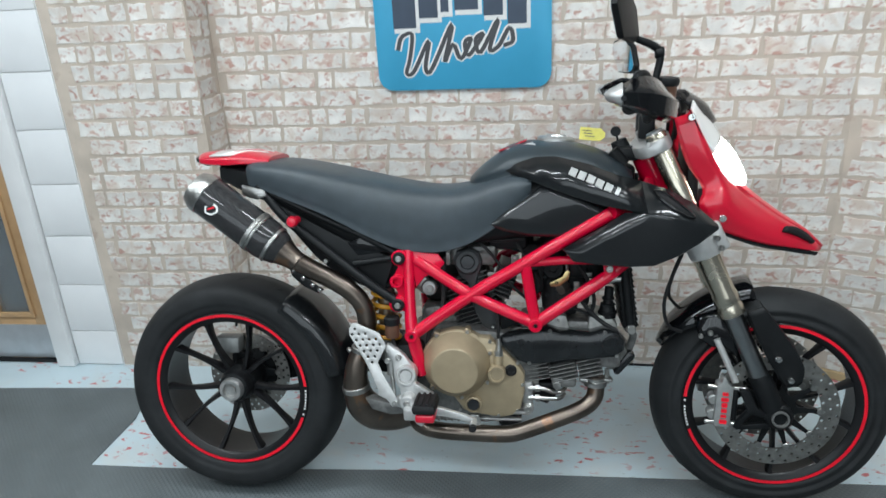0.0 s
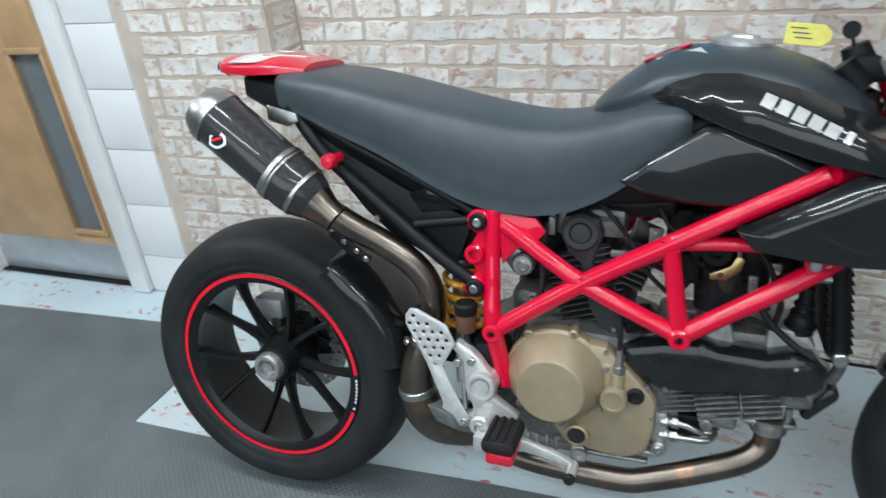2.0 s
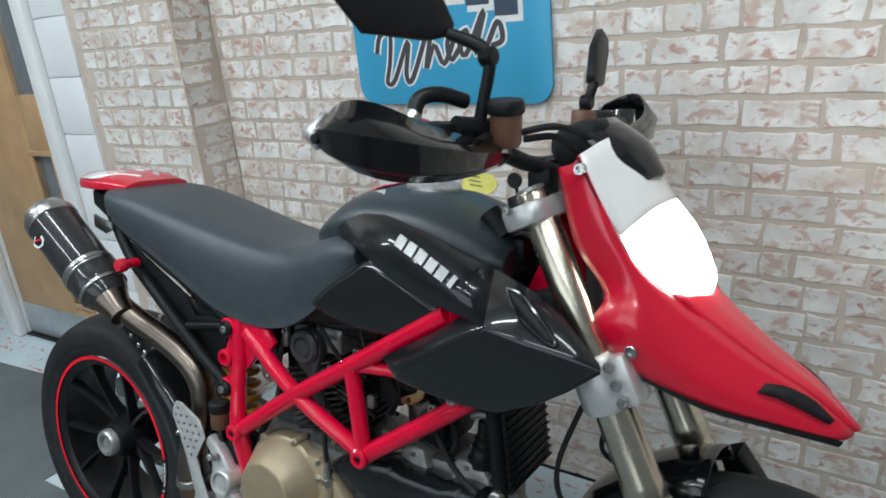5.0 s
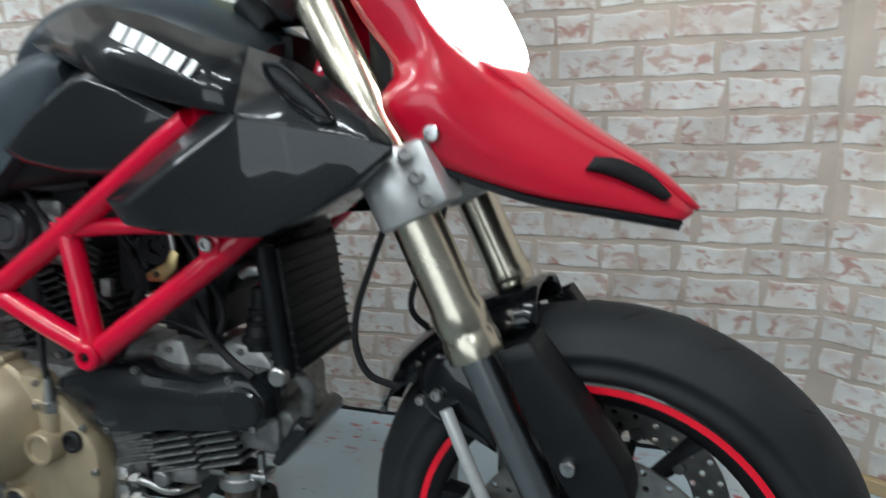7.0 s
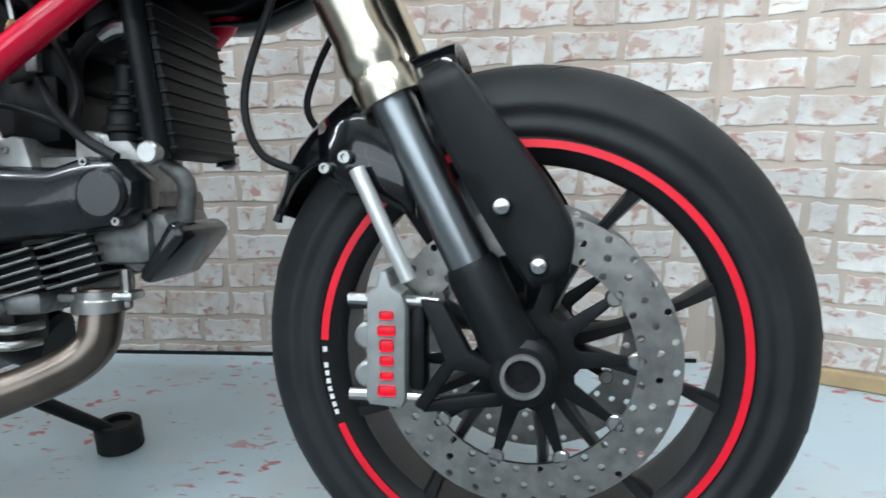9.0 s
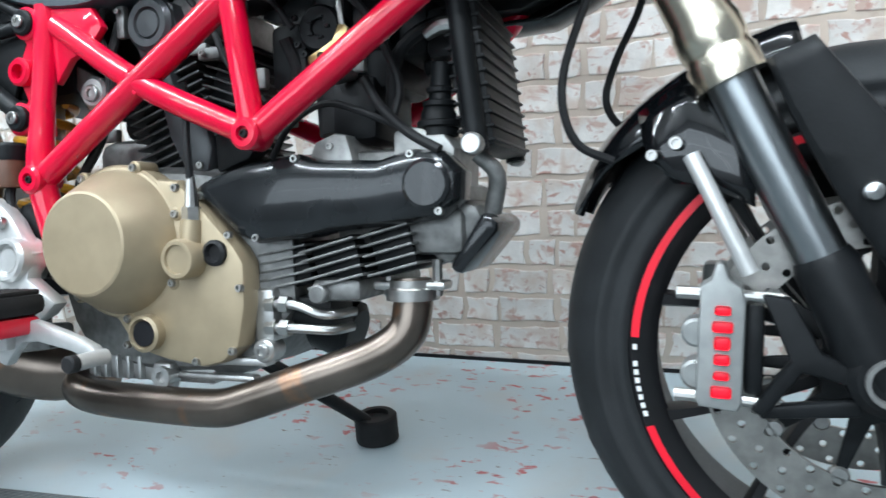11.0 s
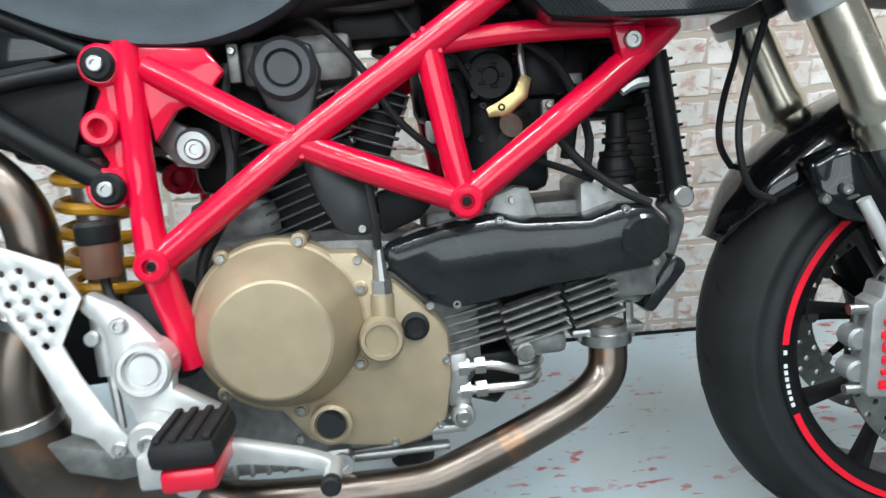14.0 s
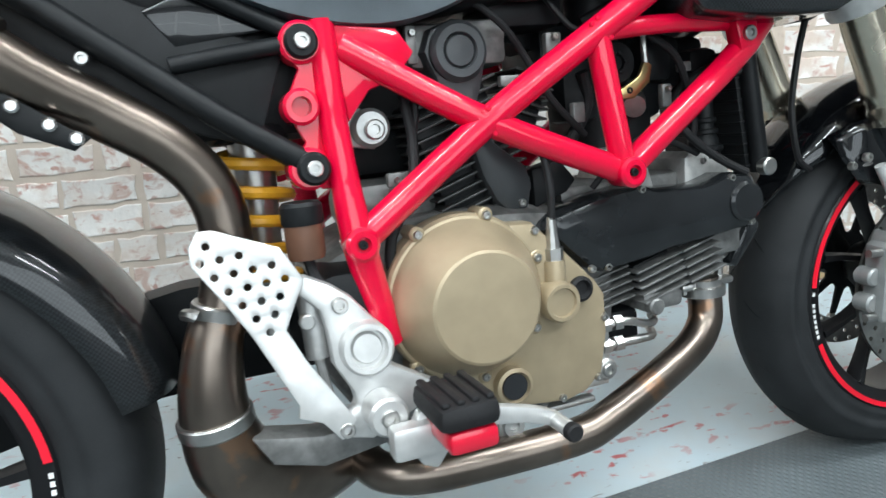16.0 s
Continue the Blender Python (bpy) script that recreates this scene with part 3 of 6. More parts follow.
REAR, FRONT = Vector((0, 0, 0.317)), Vector((1.4625, 0, 0.303))
rear_wheel = wheel("rear_wheel", REAR, bp, 0.166, 0.184, 0.3165, (-21, 4), 1, "black ten-spoke rear wheel with red rim tape", ((0.036, 0.97), (0.018, 0.80), (0.006, 0.45), (0, 0)))
front_wheel = wheel("front_wheel", FRONT, fp, 0.126, 0.131, 0.3025, (176, 201), 20, "black ten-spoke front wheel with red rim tape", ((0.038, 0.93), (0.022, 0.74), (0.008, 0.43), (0, 0)))

# rear axle nut, cush drive and disc
bp("axle_nut", lathe([(0.034, 0), (0.034, -0.02), (0.030, -0.026), (0.022, -0.026), (0.021, -0.012), (0.012, -0.012), (0.012, -0.02), (0.0001, -0.02)], 30, REAR + Vector((0, -0.066, 0)), caps=False), M_ALU, "bright aluminium axle nut", rear_wheel)
bp("axle_boss", lathe([(0.05, 0.02), (0.048, -0.05), (0.042, -0.068), (0.03, -0.07)], 30, REAR + Vector((0, 0, 0))), M_RIM, "", rear_wheel)


def brake_disc(centre, y, r0, r1, put, parent, holes=True, th=0.005, name="brake_disc"):
    c = Vector(centre)
    hs = []
    if holes:
        for i in range(30):
            for k, rr in enumerate((0.12, 0.5, 0.85)):
                a = 2 * math.pi * (i + 0.33 * k) / 30
                q = r0 + (r1 - r0) * rr
                hs.append((c.x + q * math.cos(a), c.z + q * math.sin(a), 0.0040))
    hs.append((c.x, c.z, r0))
    ring = [(c.x + r1 * math.cos(2 * math.pi * i / 72), c.z + r1 * math.sin(2 * math.pi * i / 72)) for i in range(72)]
    # the inner edge is a finer loop than the small holes
    bm = bmesh.new()

    def loop(ps):
        vs = [bm.verts.new((a, y, b)) for a, b in ps]
        return [bm.edges.new((vs[i], vs[(i + 1) % len(vs)])) for i in range(len(vs))]

    es = loop(ring) + loop([(c.x + r0 * math.cos(2 * math.pi * i / 60), c.z + r0 * math.sin(2 * math.pi * i / 60)) for i in range(60)])
    for hx, hz, hr in hs[:-1]:
        es += loop([(hx + hr * math.cos(2 * math.pi * i / 8), hz + hr * math.sin(2 * math.pi * i / 8)) for i in range(8)])
    bmesh.ops.triangle_fill(bm, use_beauty=True, use_dissolve=False, edges=es)
    bad = [f for f in bm.faces if (Vector((f.calc_center_median().x - c.x, 0, f.calc_center_median().z - c.z)).length < r0 * 0.985)]
    bmesh.ops.delete(bm, geom=bad, context="FACES")
    got = bmesh.ops.extrude_face_region(bm, geom=bm.faces[:])
    bmesh.ops.translate(bm, vec=(0, th, 0), verts=[v for v in got["geom"] if isinstance(v, bmesh.types.BMVert)])
    return put(name, bm, M_DISC, "drilled steel brake disc", parent)


def disc_carrier(centre, y, r, put, parent, arms=10):
    c = Vector(centre)
    star = []
    for i in range(arms):
        for da, rr in ((-0.5, 0.050), (-0.26, 0.054), (-0.10, r + 0.006), (0.10, r + 0.006), (0.26, 0.054)):
            a = 2 * math.pi * (i + da * (0.054 / rr if rr > 0.07 else 1)) / arms
            star.append((c.x + rr * math.cos(a), c.z + rr * math.sin(a)))
    bm = plate(star, y, y + 0.006, 0.0012)
    car = put("disc_carrier", bm, M_BLACKMETAL, "black disc carrier", parent)
    for i in range(arms):
        a = 2 * math.pi * i / arms
        put("disc_button", disc(0.009, 0.010, c + Vector((math.cos(a) * r, y + 0.003, math.sin(a) * r)), seg=14), M_STEEL, "", parent)
    return car


brake_disc(FRONT, -0.082, 0.109, 0.153, fp, front_wheel)
disc_carrier(FRONT, -0.080, 0.108, fp, front_wheel)
brake_disc(FRONT, 0.078, 0.109, 0.153, fp, front_wheel)
disc_carrier(FRONT, 0.078, 0.108, fp, front_wheel)
brake_disc(REAR, 0.052, 0.085, 0.123, bp, rear_wheel)
disc_carrier(REAR, 0.055, 0.085, bp, rear_wheel, 6)

# sprocket and chain side, seen through the spokes
bp("sprocket", lathe([(0.045, 0), (0.1, 0.0), (0.108, 0.003), (0.1, 0.006), (0.045, 0.006)], 44, REAR + Vector((0, 0.095, 0)), closed=True), M_STEEL, "steel rear sprocket", rear_wheel)
# single-sided swingarm behind the wheel
bp("swingarm", skin([list(r) for r in zip(*[spline(q, 4) for q in zip(*[
    [(x, y - 0.03, z + h), (x, y + 0.03, z + h), (x, y + 0.035, z), (x, y + 0.03, z - h), (x, y - 0.03, z - h), (x, y - 0.035, z)]
    for x, y, z, h in ((-0.06, 0.1, 0.317, 0.05), (0.05, 0.11, 0.33, 0.055), (0.2, 0.10, 0.36, 0.05), (0.36, 0.05, 0.40, 0.06), (0.53, 0.0, 0.405, 0.05))])])]), M_BLACKMETAL, "black swingarm")
bp("rear_caliper", box((-0.04, 0.02, 0.42), (0.075, 0.05, 0.05), 0.01, m=None), M_CAL, "grey rear brake caliper")

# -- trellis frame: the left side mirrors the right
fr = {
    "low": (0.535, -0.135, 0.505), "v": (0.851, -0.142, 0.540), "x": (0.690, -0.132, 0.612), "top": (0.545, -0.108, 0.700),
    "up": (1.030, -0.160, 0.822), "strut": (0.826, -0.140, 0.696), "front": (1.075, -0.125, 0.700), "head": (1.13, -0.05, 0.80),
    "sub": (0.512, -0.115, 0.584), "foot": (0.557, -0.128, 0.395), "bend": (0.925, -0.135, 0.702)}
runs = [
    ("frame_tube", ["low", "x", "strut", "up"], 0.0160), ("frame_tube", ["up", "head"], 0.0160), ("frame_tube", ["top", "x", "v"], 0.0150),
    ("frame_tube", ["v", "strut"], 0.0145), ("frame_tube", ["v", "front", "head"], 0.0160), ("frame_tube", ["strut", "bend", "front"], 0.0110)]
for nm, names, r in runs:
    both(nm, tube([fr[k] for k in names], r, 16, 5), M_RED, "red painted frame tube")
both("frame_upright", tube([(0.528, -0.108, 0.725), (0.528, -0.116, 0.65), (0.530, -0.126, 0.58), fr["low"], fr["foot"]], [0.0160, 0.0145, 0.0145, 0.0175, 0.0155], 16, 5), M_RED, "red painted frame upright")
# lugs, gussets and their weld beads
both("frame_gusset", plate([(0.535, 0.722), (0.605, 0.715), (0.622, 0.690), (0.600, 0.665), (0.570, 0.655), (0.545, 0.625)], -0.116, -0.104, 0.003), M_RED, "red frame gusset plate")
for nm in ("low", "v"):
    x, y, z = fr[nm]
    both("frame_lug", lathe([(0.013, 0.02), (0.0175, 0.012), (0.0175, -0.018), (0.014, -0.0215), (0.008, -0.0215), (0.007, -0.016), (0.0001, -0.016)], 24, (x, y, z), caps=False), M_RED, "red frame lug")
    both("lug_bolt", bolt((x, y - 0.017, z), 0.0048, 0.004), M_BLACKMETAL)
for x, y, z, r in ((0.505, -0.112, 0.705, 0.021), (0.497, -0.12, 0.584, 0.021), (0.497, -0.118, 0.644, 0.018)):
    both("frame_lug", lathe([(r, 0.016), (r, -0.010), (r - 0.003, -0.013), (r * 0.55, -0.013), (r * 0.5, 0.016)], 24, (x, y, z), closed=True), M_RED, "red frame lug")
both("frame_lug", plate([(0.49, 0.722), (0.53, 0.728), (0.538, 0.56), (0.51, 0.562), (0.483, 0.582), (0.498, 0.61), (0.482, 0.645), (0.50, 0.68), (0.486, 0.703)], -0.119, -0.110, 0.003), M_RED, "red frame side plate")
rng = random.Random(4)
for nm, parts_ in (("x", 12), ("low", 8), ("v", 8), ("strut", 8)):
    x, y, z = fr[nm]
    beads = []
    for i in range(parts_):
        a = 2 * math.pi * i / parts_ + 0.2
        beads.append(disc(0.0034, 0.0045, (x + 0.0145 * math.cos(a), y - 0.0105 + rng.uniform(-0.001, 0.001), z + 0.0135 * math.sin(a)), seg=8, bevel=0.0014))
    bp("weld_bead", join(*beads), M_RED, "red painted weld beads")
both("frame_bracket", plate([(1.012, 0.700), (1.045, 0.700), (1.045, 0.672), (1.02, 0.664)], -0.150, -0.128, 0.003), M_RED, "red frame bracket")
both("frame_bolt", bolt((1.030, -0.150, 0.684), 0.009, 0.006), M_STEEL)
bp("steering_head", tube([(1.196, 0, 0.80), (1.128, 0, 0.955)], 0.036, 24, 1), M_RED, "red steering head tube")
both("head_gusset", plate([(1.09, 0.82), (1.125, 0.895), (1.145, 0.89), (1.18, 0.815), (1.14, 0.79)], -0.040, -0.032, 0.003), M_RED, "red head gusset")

# -- rear subframe
SUBL = [(0.505, -0.125, 0.584), (0.42, -0.124, 0.642), (0.288, -0.118, 0.745), (0.205, -0.112, 0.812), (0.135, -0.10, 0.895)]
both("subframe_tube", tube(SUBL, 0.0125, 12, 4), M_BLACKMETAL, "black subframe tube")
both("subframe_tube", tube([(0.505, -0.114, 0.706), (0.44, -0.118, 0.698), (0.384, -0.120, 0.690)], 0.0085, 12, 4), M_BLACKMETAL, "black subframe tube")
both("subframe_tube", tube([(0.505, -0.112, 0.712), (0.40, -0.112, 0.766), (0.28, -0.112, 0.822), (0.16, -0.102, 0.878)], 0.0085, 12, 4), M_BLACKMETAL, "black subframe tube")
for x, y, z in ((0.505, -0.118, 0.705), (0.500, -0.128, 0.584)):
    both("subframe_end", disc(0.0165, 0.014, (x, y - 0.006, z), seg=24), M_BLACKMETAL)
    both("subframe_bolt", bolt((x, y - 0.013, z), 0.008, 0.005), M_STEEL)
both("battery_cover", plate([(0.366, 0.742), (0.392, 0.708), (0.482, 0.720), (0.470, 0.748), (0.420, 0.765)], -0.106, -0.100, 0.003), M_GLOSS, "gloss black battery cover")
both("mudguard_panel", plate([(0.49, 0.70), (0.36, 0.75), (0.24, 0.815), (0.16, 0.86), (0.20, 0.80), (0.28, 0.705), (0.33, 0.662), (0.39, 0.632), (0.455, 0.608)], -0.105, -0.098, 0.002), M_BLACK, "black plastic inner panel")
bp("undertray", body([(0.02, 0.945, 0.905, 0.07), (0.12, 0.93, 0.86, 0.085), (0.25, 0.89, 0.80, 0.09), (0.42, 0.83, 0.70, 0.09), (0.5, 0.78, 0.66, 0.08)], [(0, 1), (0.9, 1), (1, 0.6), (0.9, 0), (0, 0)]), M_BLACK, "black plastic undertray")
bp("battery_box", box((0.46, 0, 0.69), (0.16, 0.17, 0.15), 0.02), M_BLACK, "black battery box")
both("peg_plug", lathe([(0.010, 0.02), (0.010, -0.006), (0.014, -0.010), (0.0145, -0.022), (0.011, -0.028), (0.0001, -0.029)], 18, (0.243, -0.145, 0.808), caps=False), M_REDP, "red anodised plug")
both("subframe_bolt", bolt((0.315, -0.128, 0.70), 0.006, 0.008), M_STEEL)

# -- tail and seat
tail = bp("tail_cover", body([(-0.06, 0.970, 0.958, 0.03), (-0.03, 0.981, 0.950, 0.07), (0.03, 0.984, 0.946, 0.088), (0.10, 0.982, 0.948, 0.092), (0.16, 0.968, 0.950, 0.080)], [(0, 1), (0.6, 0.97), (0.95, 0.6), (1, 0.3), (0.9, 0), (0, 0)], 5, 3), M_REDP, "red and white tail cover")
both("tail_stripe", sheet([[(0.055, -0.02, 0.9855), (0.02, -0.05, 0.983), (0.0, -0.085, 0.972)], [(0.14, -0.02, 0.975), (0.10, -0.05, 0.981), (0.06, -0.089, 0.973)]], 4, 4), M_WHITEP, "white stripe", solid=0.003)
bp("tail_light", body([(-0.068, 0.966, 0.956, 0.02), (-0.05, 0.972, 0.95, 0.055), (-0.02, 0.955, 0.944, 0.07)], [(0, 1), (0.8, 0.9), (1, 0.5), (0.8, 0.1), (0, 0)]), M_SMOKE, "smoked tail lamp")
seat_half = [(0, 1), (0.5, 0.985), (0.80, 0.93), (0.95, 0.80), (1.0, 0.62), (0.99, 0.38), (0.95, 0.12), (0.86, 0.0), (0, 0.06)]
bp("seat", body([(0.092, 0.948, 0.905, 0.072), (0.112, 0.957, 0.893, 0.104), (0.16, 0.957, 0.880, 0.122), (0.23, 0.950, 0.852, 0.130), (0.326, 0.931, 0.812, 0.134), (0.42, 0.910, 0.762, 0.133), (0.50, 0.893, 0.728, 0.130), (0.587, 0.879, 0.716, 0.126), (0.66, 0.881, 0.730, 0.130), (0.72, 0.897, 0.760, 0.142), (0.78, 0.916, 0.806, 0.151), (0.825, 0.915, 0.850, 0.153), (0.842, 0.904, 0.868, 0.146)], seat_half, 4, 3), M_SEAT, "black textured vinyl seat")

# -- tank
tank = bp("tank_cover", body([(0.684, 0.900, 0.884, 0.03), (0.705, 0.922, 0.886, 0.075), (0.745, 0.953, 0.892, 0.105), (0.79, 0.981, 0.90, 0.118), (0.842, 0.991, 0.905, 0.120), (0.93, 0.989, 0.90, 0.124), (1.01, 0.967, 0.88, 0.124), (1.06, 0.940, 0.87, 0.116), (1.088, 0.916, 0.87, 0.100)],
                           [(0, 1), (0.40, 0.965), (0.70, 0.85), (0.90, 0.66), (1.0, 0.44), (0.98, 0.2), (0.9, 0), (0, 0)], 4, 3), M_TANK, "satin dark grey tank top")
both("tank_stripe", sheet([[(0.78, -0.06, 0.972), (0.80, -0.085, 0.962)], [(0.845, -0.06, 0.988), (0.86, -0.085, 0.976)]], 3, 3), M_WHITEP, "white tank stripe", solid=0.003)
bp("tank_panel_label", sheet([[(0.76, -0.045, 0.9665), (0.76, 0.045, 0.9665)], [(0.83, -0.045, 0.9925), (0.83, 0.045, 0.9925)]], 3, 3), M_REDP, "red stripe on the tank top", solid=0.002)
bp("fuel_cap", lathe([(0.048, 0), (0.048, 0.008), (0.042, 0.013), (0.026, 0.014), (0.024, 0.018), (0.0001, 0.018)], 32, (0.905, 0, 0.986), (0.08, 0, 1)), M_ALU, "silver fuel filler cap")
EDGE_T = [(0.775, -0.112, 0.926), (0.815, -0.120, 0.944), (0.852, -0.126, 0.956), (0.90, -0.132, 0.957), (0.976, -0.138, 0.938), (1.043, -0.143, 0.911), (1.100, -0.148, 0.896), (1.16, -0.158, 0.876), (1.215, -0.168, 0.845), (1.268, -0.180, 0.797)]
EDGE_C = [(0.790, -0.122, 0.918), (0.838, -0.140, 0.903), (0.885, -0.155, 0.885), (0.945, -0.170, 0.864), (1.005, -0.181, 0.846), (1.062, -0.190, 0.834), (1.112, -0.200, 0.824), (1.17, -0.199, 0.813), (1.228, -0.192, 0.802), (1.272, -0.183, 0.792)]
EDGE_B = [(0.944, -0.178, 0.709), (1.01, -0.186, 0.702), (1.071, -0.190, 0.699), (1.127, -0.191, 0.701), (1.18, -0.190, 0.723), (1.228, -0.187, 0.752), (1.270, -0.182, 0.784)]


def facets(verts, faces, width=0.003):
    """A folded panel: flat faces met in narrow rounded creases."""
    bm = bmesh.new()
    vs = [bm.verts.new(v) for v in verts]
    for q in faces:
        bm.faces.new([vs[k] for k in q])
    bm.normal_update()
    sharp = [e for e in bm.edges if len(e.link_faces) == 2 and e.calc_face_angle(0) > radians(14)]
    if sharp:
        bmesh.ops.bevel(bm, geom=sharp, offset=width, segments=2, profile=0.5, affect="EDGES")
    return bm


def strip(*rows):
    """Vertices and quads between rows of equal length."""
    n = len(rows[0])
    verts = [p for r in rows for p in r]
    return verts, [(a * n + k, a * n + k + 1, (a + 1) * n + k + 1, (a + 1) * n + k) for a in range(len(rows) - 1) for k in range(n - 1)]


def on_panel(x, f, out=0.0):
    """A point of the side panel at x, f of the way from its top edge to its crease."""
    ends = []
    for row in (EDGE_T, EDGE_C):
        k = max(i_ for i_ in range(len(row) - 1) if row[i_][0] <= x)
        g = min(1.0, (x - row[k][0]) / (row[k + 1][0] - row[k][0]))
        ends.append(Vector(row[k]).lerp(Vector(row[k + 1]), g))
    return ends[0].lerp(ends[1], f) + Vector((0, -out, out * 0.4))


inner = [(x, y + 0.05, z - 0.006) for x, y, z in EDGE_C[:6]]
both("tank_side_panel", facets(*strip(EDGE_T[:7], EDGE_C[:7])), M_CARBON, "glossy black carbon tank side panel", solid=0.004, smooth=20)
both("panel_return", facets(*strip(EDGE_C[:6], inner)), M_CARBON, solid=0.003, smooth=20)
top_low = [(0.964, -0.188, 0.732), (1.03, -0.192, 0.770), (1.098, -0.197, 0.808), EDGE_C[6], EDGE_C[7], EDGE_C[8], EDGE_C[9]]
fold = [(x, y + 0.09, z - 0.004) for x, y, z in EDGE_B[:5]] + [(1.222, -0.12, 0.748), (1.258, -0.15, 0.780)]
v1, q1 = strip(top_low, EDGE_B, fold)
k0 = len(v1)
v1 += EDGE_T[6:10] + [(0.921, -0.174, 0.734), (1.021, -0.178, 0.799), (1.060, -0.180, 0.826), (0.925, -0.120, 0.728)]
q1 += [(k0 + a, k0 + a + 1, 4 + a, 3 + a) for a in range(3)]
q1 += [(k0 + 4, k0 + 5, 1, 0), (k0 + 5, 2, 1), (k0 + 5, k0 + 6, 3, 2), (k0 + 4, 0, 7), (k0 + 4, 7, 14, k0 + 7)]
both("air_scoop", facets(v1, q1, 0.004), M_CARBON, "glossy black carbon air scoop", solid=0.004, smooth=20)
both("scoop_inner", plate([(0.93, 0.73), (1.0, 0.81), (1.08, 0.84), (1.18, 0.87), (1.25, 0.80), (1.2, 0.745), (1.1, 0.705), (1.0, 0.705)], -0.12, -0.08, 0.004), M_BLACK, "black inner duct")
vent_ring = [on_panel(x, g, 0.0055) for x, g in ((1.128, 0.20), (1.150, 0.16), (1.178, 0.32), (1.205, 0.58), (1.214, 0.78), (1.200, 0.82), (1.165, 0.62), (1.138, 0.38))]
both("vent", facets(vent_ring, [tuple(range(8))]), M_RUBBER, "dark vent opening", solid=0.002)
both("vent_frame", tube(vent_ring + vent_ring[:1], 0.0035, 8, 4), M_GLOSS, "gloss black vent surround")
ring_o = [(0.742, -0.144, 0.794), (0.780, -0.145, 0.828), (0.862, -0.142, 0.883), (0.885, -0.146, 0.882), (0.950, -0.155, 0.860), (1.022, -0.158, 0.826), (0.985, -0.150, 0.796), (0.918, -0.146, 0.762), (0.840, -0.146, 0.764), (0.770, -0.142, 0.777)]
mid_o = sum((Vector(p) for p in ring_o), Vector()) / len(ring_o)
ring_i = [Vector(p).lerp(mid_o, 0.14) + Vector((0, -0.008, 0)) for p in ring_o]
rim_b = [(x, y + 0.03, z) for x, y, z in ring_o]
nq = len(ring_o)
both("airbox_cover", facets(rim_b + ring_o + ring_i, [tuple(range(2 * nq, 3 * nq))] + [(b_ * nq + k, b_ * nq + (k + 1) % nq, (b_ + 1) * nq + (k + 1) % nq, (b_ + 1) * nq + k) for b_ in (0, 1) for k in range(nq)], 0.002), M_CARBON, "glossy carbon airbox cover", smooth=20)
bp("airbox", body([(0.64, 0.84, 0.73, 0.08), (0.72, 0.87, 0.74, 0.115), (0.85, 0.90, 0.755, 0.125), (0.98, 0.90, 0.745, 0.125), (1.06, 0.88, 0.78, 0.09)], [(0, 1), (0.8, 1), (1, 0.8), (1, 0.2), (0.8, 0), (0, 0)]), M_BLACK, "black airbox under the tank")
# tank badge: slanted plain blocks in place of lettering
for i in range(6):
    x_, f_, w_ = 0.941 + 0.0205 * i, 0.35 + 0.034 * i, 0.0160 if i != 5 else 0.0080
    rings = []
    for out in (0.0030, 0.0075):
        rings.append([on_panel(x_ + du * w_ / 2 - dv * 0.004, f_ + dv * 0.115 + du * 0.014, out) for du, dv in ((-1, -1), (1, -1), (1, 1), (-1, 1))])
    both("badge_block", skin(rings), M_GREYLET, "silver badge block", smooth=0)

# -- front fork
def fork_point(f):
    """A point on the right fork leg: 0 at the top clamp, 1 at the axle."""
    return Vector((1.152, -0.104, 0.985)).lerp(Vector((1.452, -0.104, 0.317)), f)


WAY = (fork_point(1) - fork_point(0)).normalized()


def leg(f0, f1, prof, seg=28):
    a, b = fork_point(f0), fork_point(f1)
    return lathe([(r, h * (b - a).length) for r, h in prof], seg, a, b - a)


both("fork_tube", leg(-0.035, 0.63, [(0.022, 0), (0.025, 0.01), (0.025, 0.52), (0.027, 0.60), (0.029, 0.72), (0.029, 0.87), (0.0315, 0.89), (0.0315, 0.925), (0.030, 0.935), (0.030, 0.945), (0.0325, 0.955), (0.0325, 1.0), (0.02, 1.0)]), M_FORK, "champagne-coloured fork tube", put=fp)
both("fork_cap", leg(-0.043, -0.035, [(0.008, 0), (0.018, 0.0), (0.02, 0.2), (0.02, 1.0)]), M_ALU, "aluminium fork cap", put=fp)
both("fork_slider", leg(0.625, 0.89, [(0.0225, 0), (0.0225, 1)]), M_SLIDER, "polished fork slider", put=fp)
both("fork_bottom", leg(0.865, 1.03, [(0.024, 0), (0.0275, 0.08), (0.0275, 0.55), (0.031, 0.75), (0.030, 1.0), (0.015, 1.05)]), M_BLACKMETAL, "black fork bottom", put=fp)
both("axle_clamp", disc(0.033, 0.05, FRONT + Vector((0, -0.108, 0)), seg=30), M_BLACKMETAL, "black axle clamp", put=fp)
both("axle_end", lathe([(0.021, 0.0), (0.021, -0.008), (0.017, -0.008), (0.016, 0.012), (0.0001, 0.012)], 24, FRONT + Vector((0, -0.133, 0)), caps=False), M_DARKALU, "hollow axle end", put=fp)
fp("front_axle", tube([FRONT + Vector((0, -0.12, 0)), FRONT + Vector((0, 0.12, 0))], 0.015, 16, 1), M_STEEL, "steel front axle")
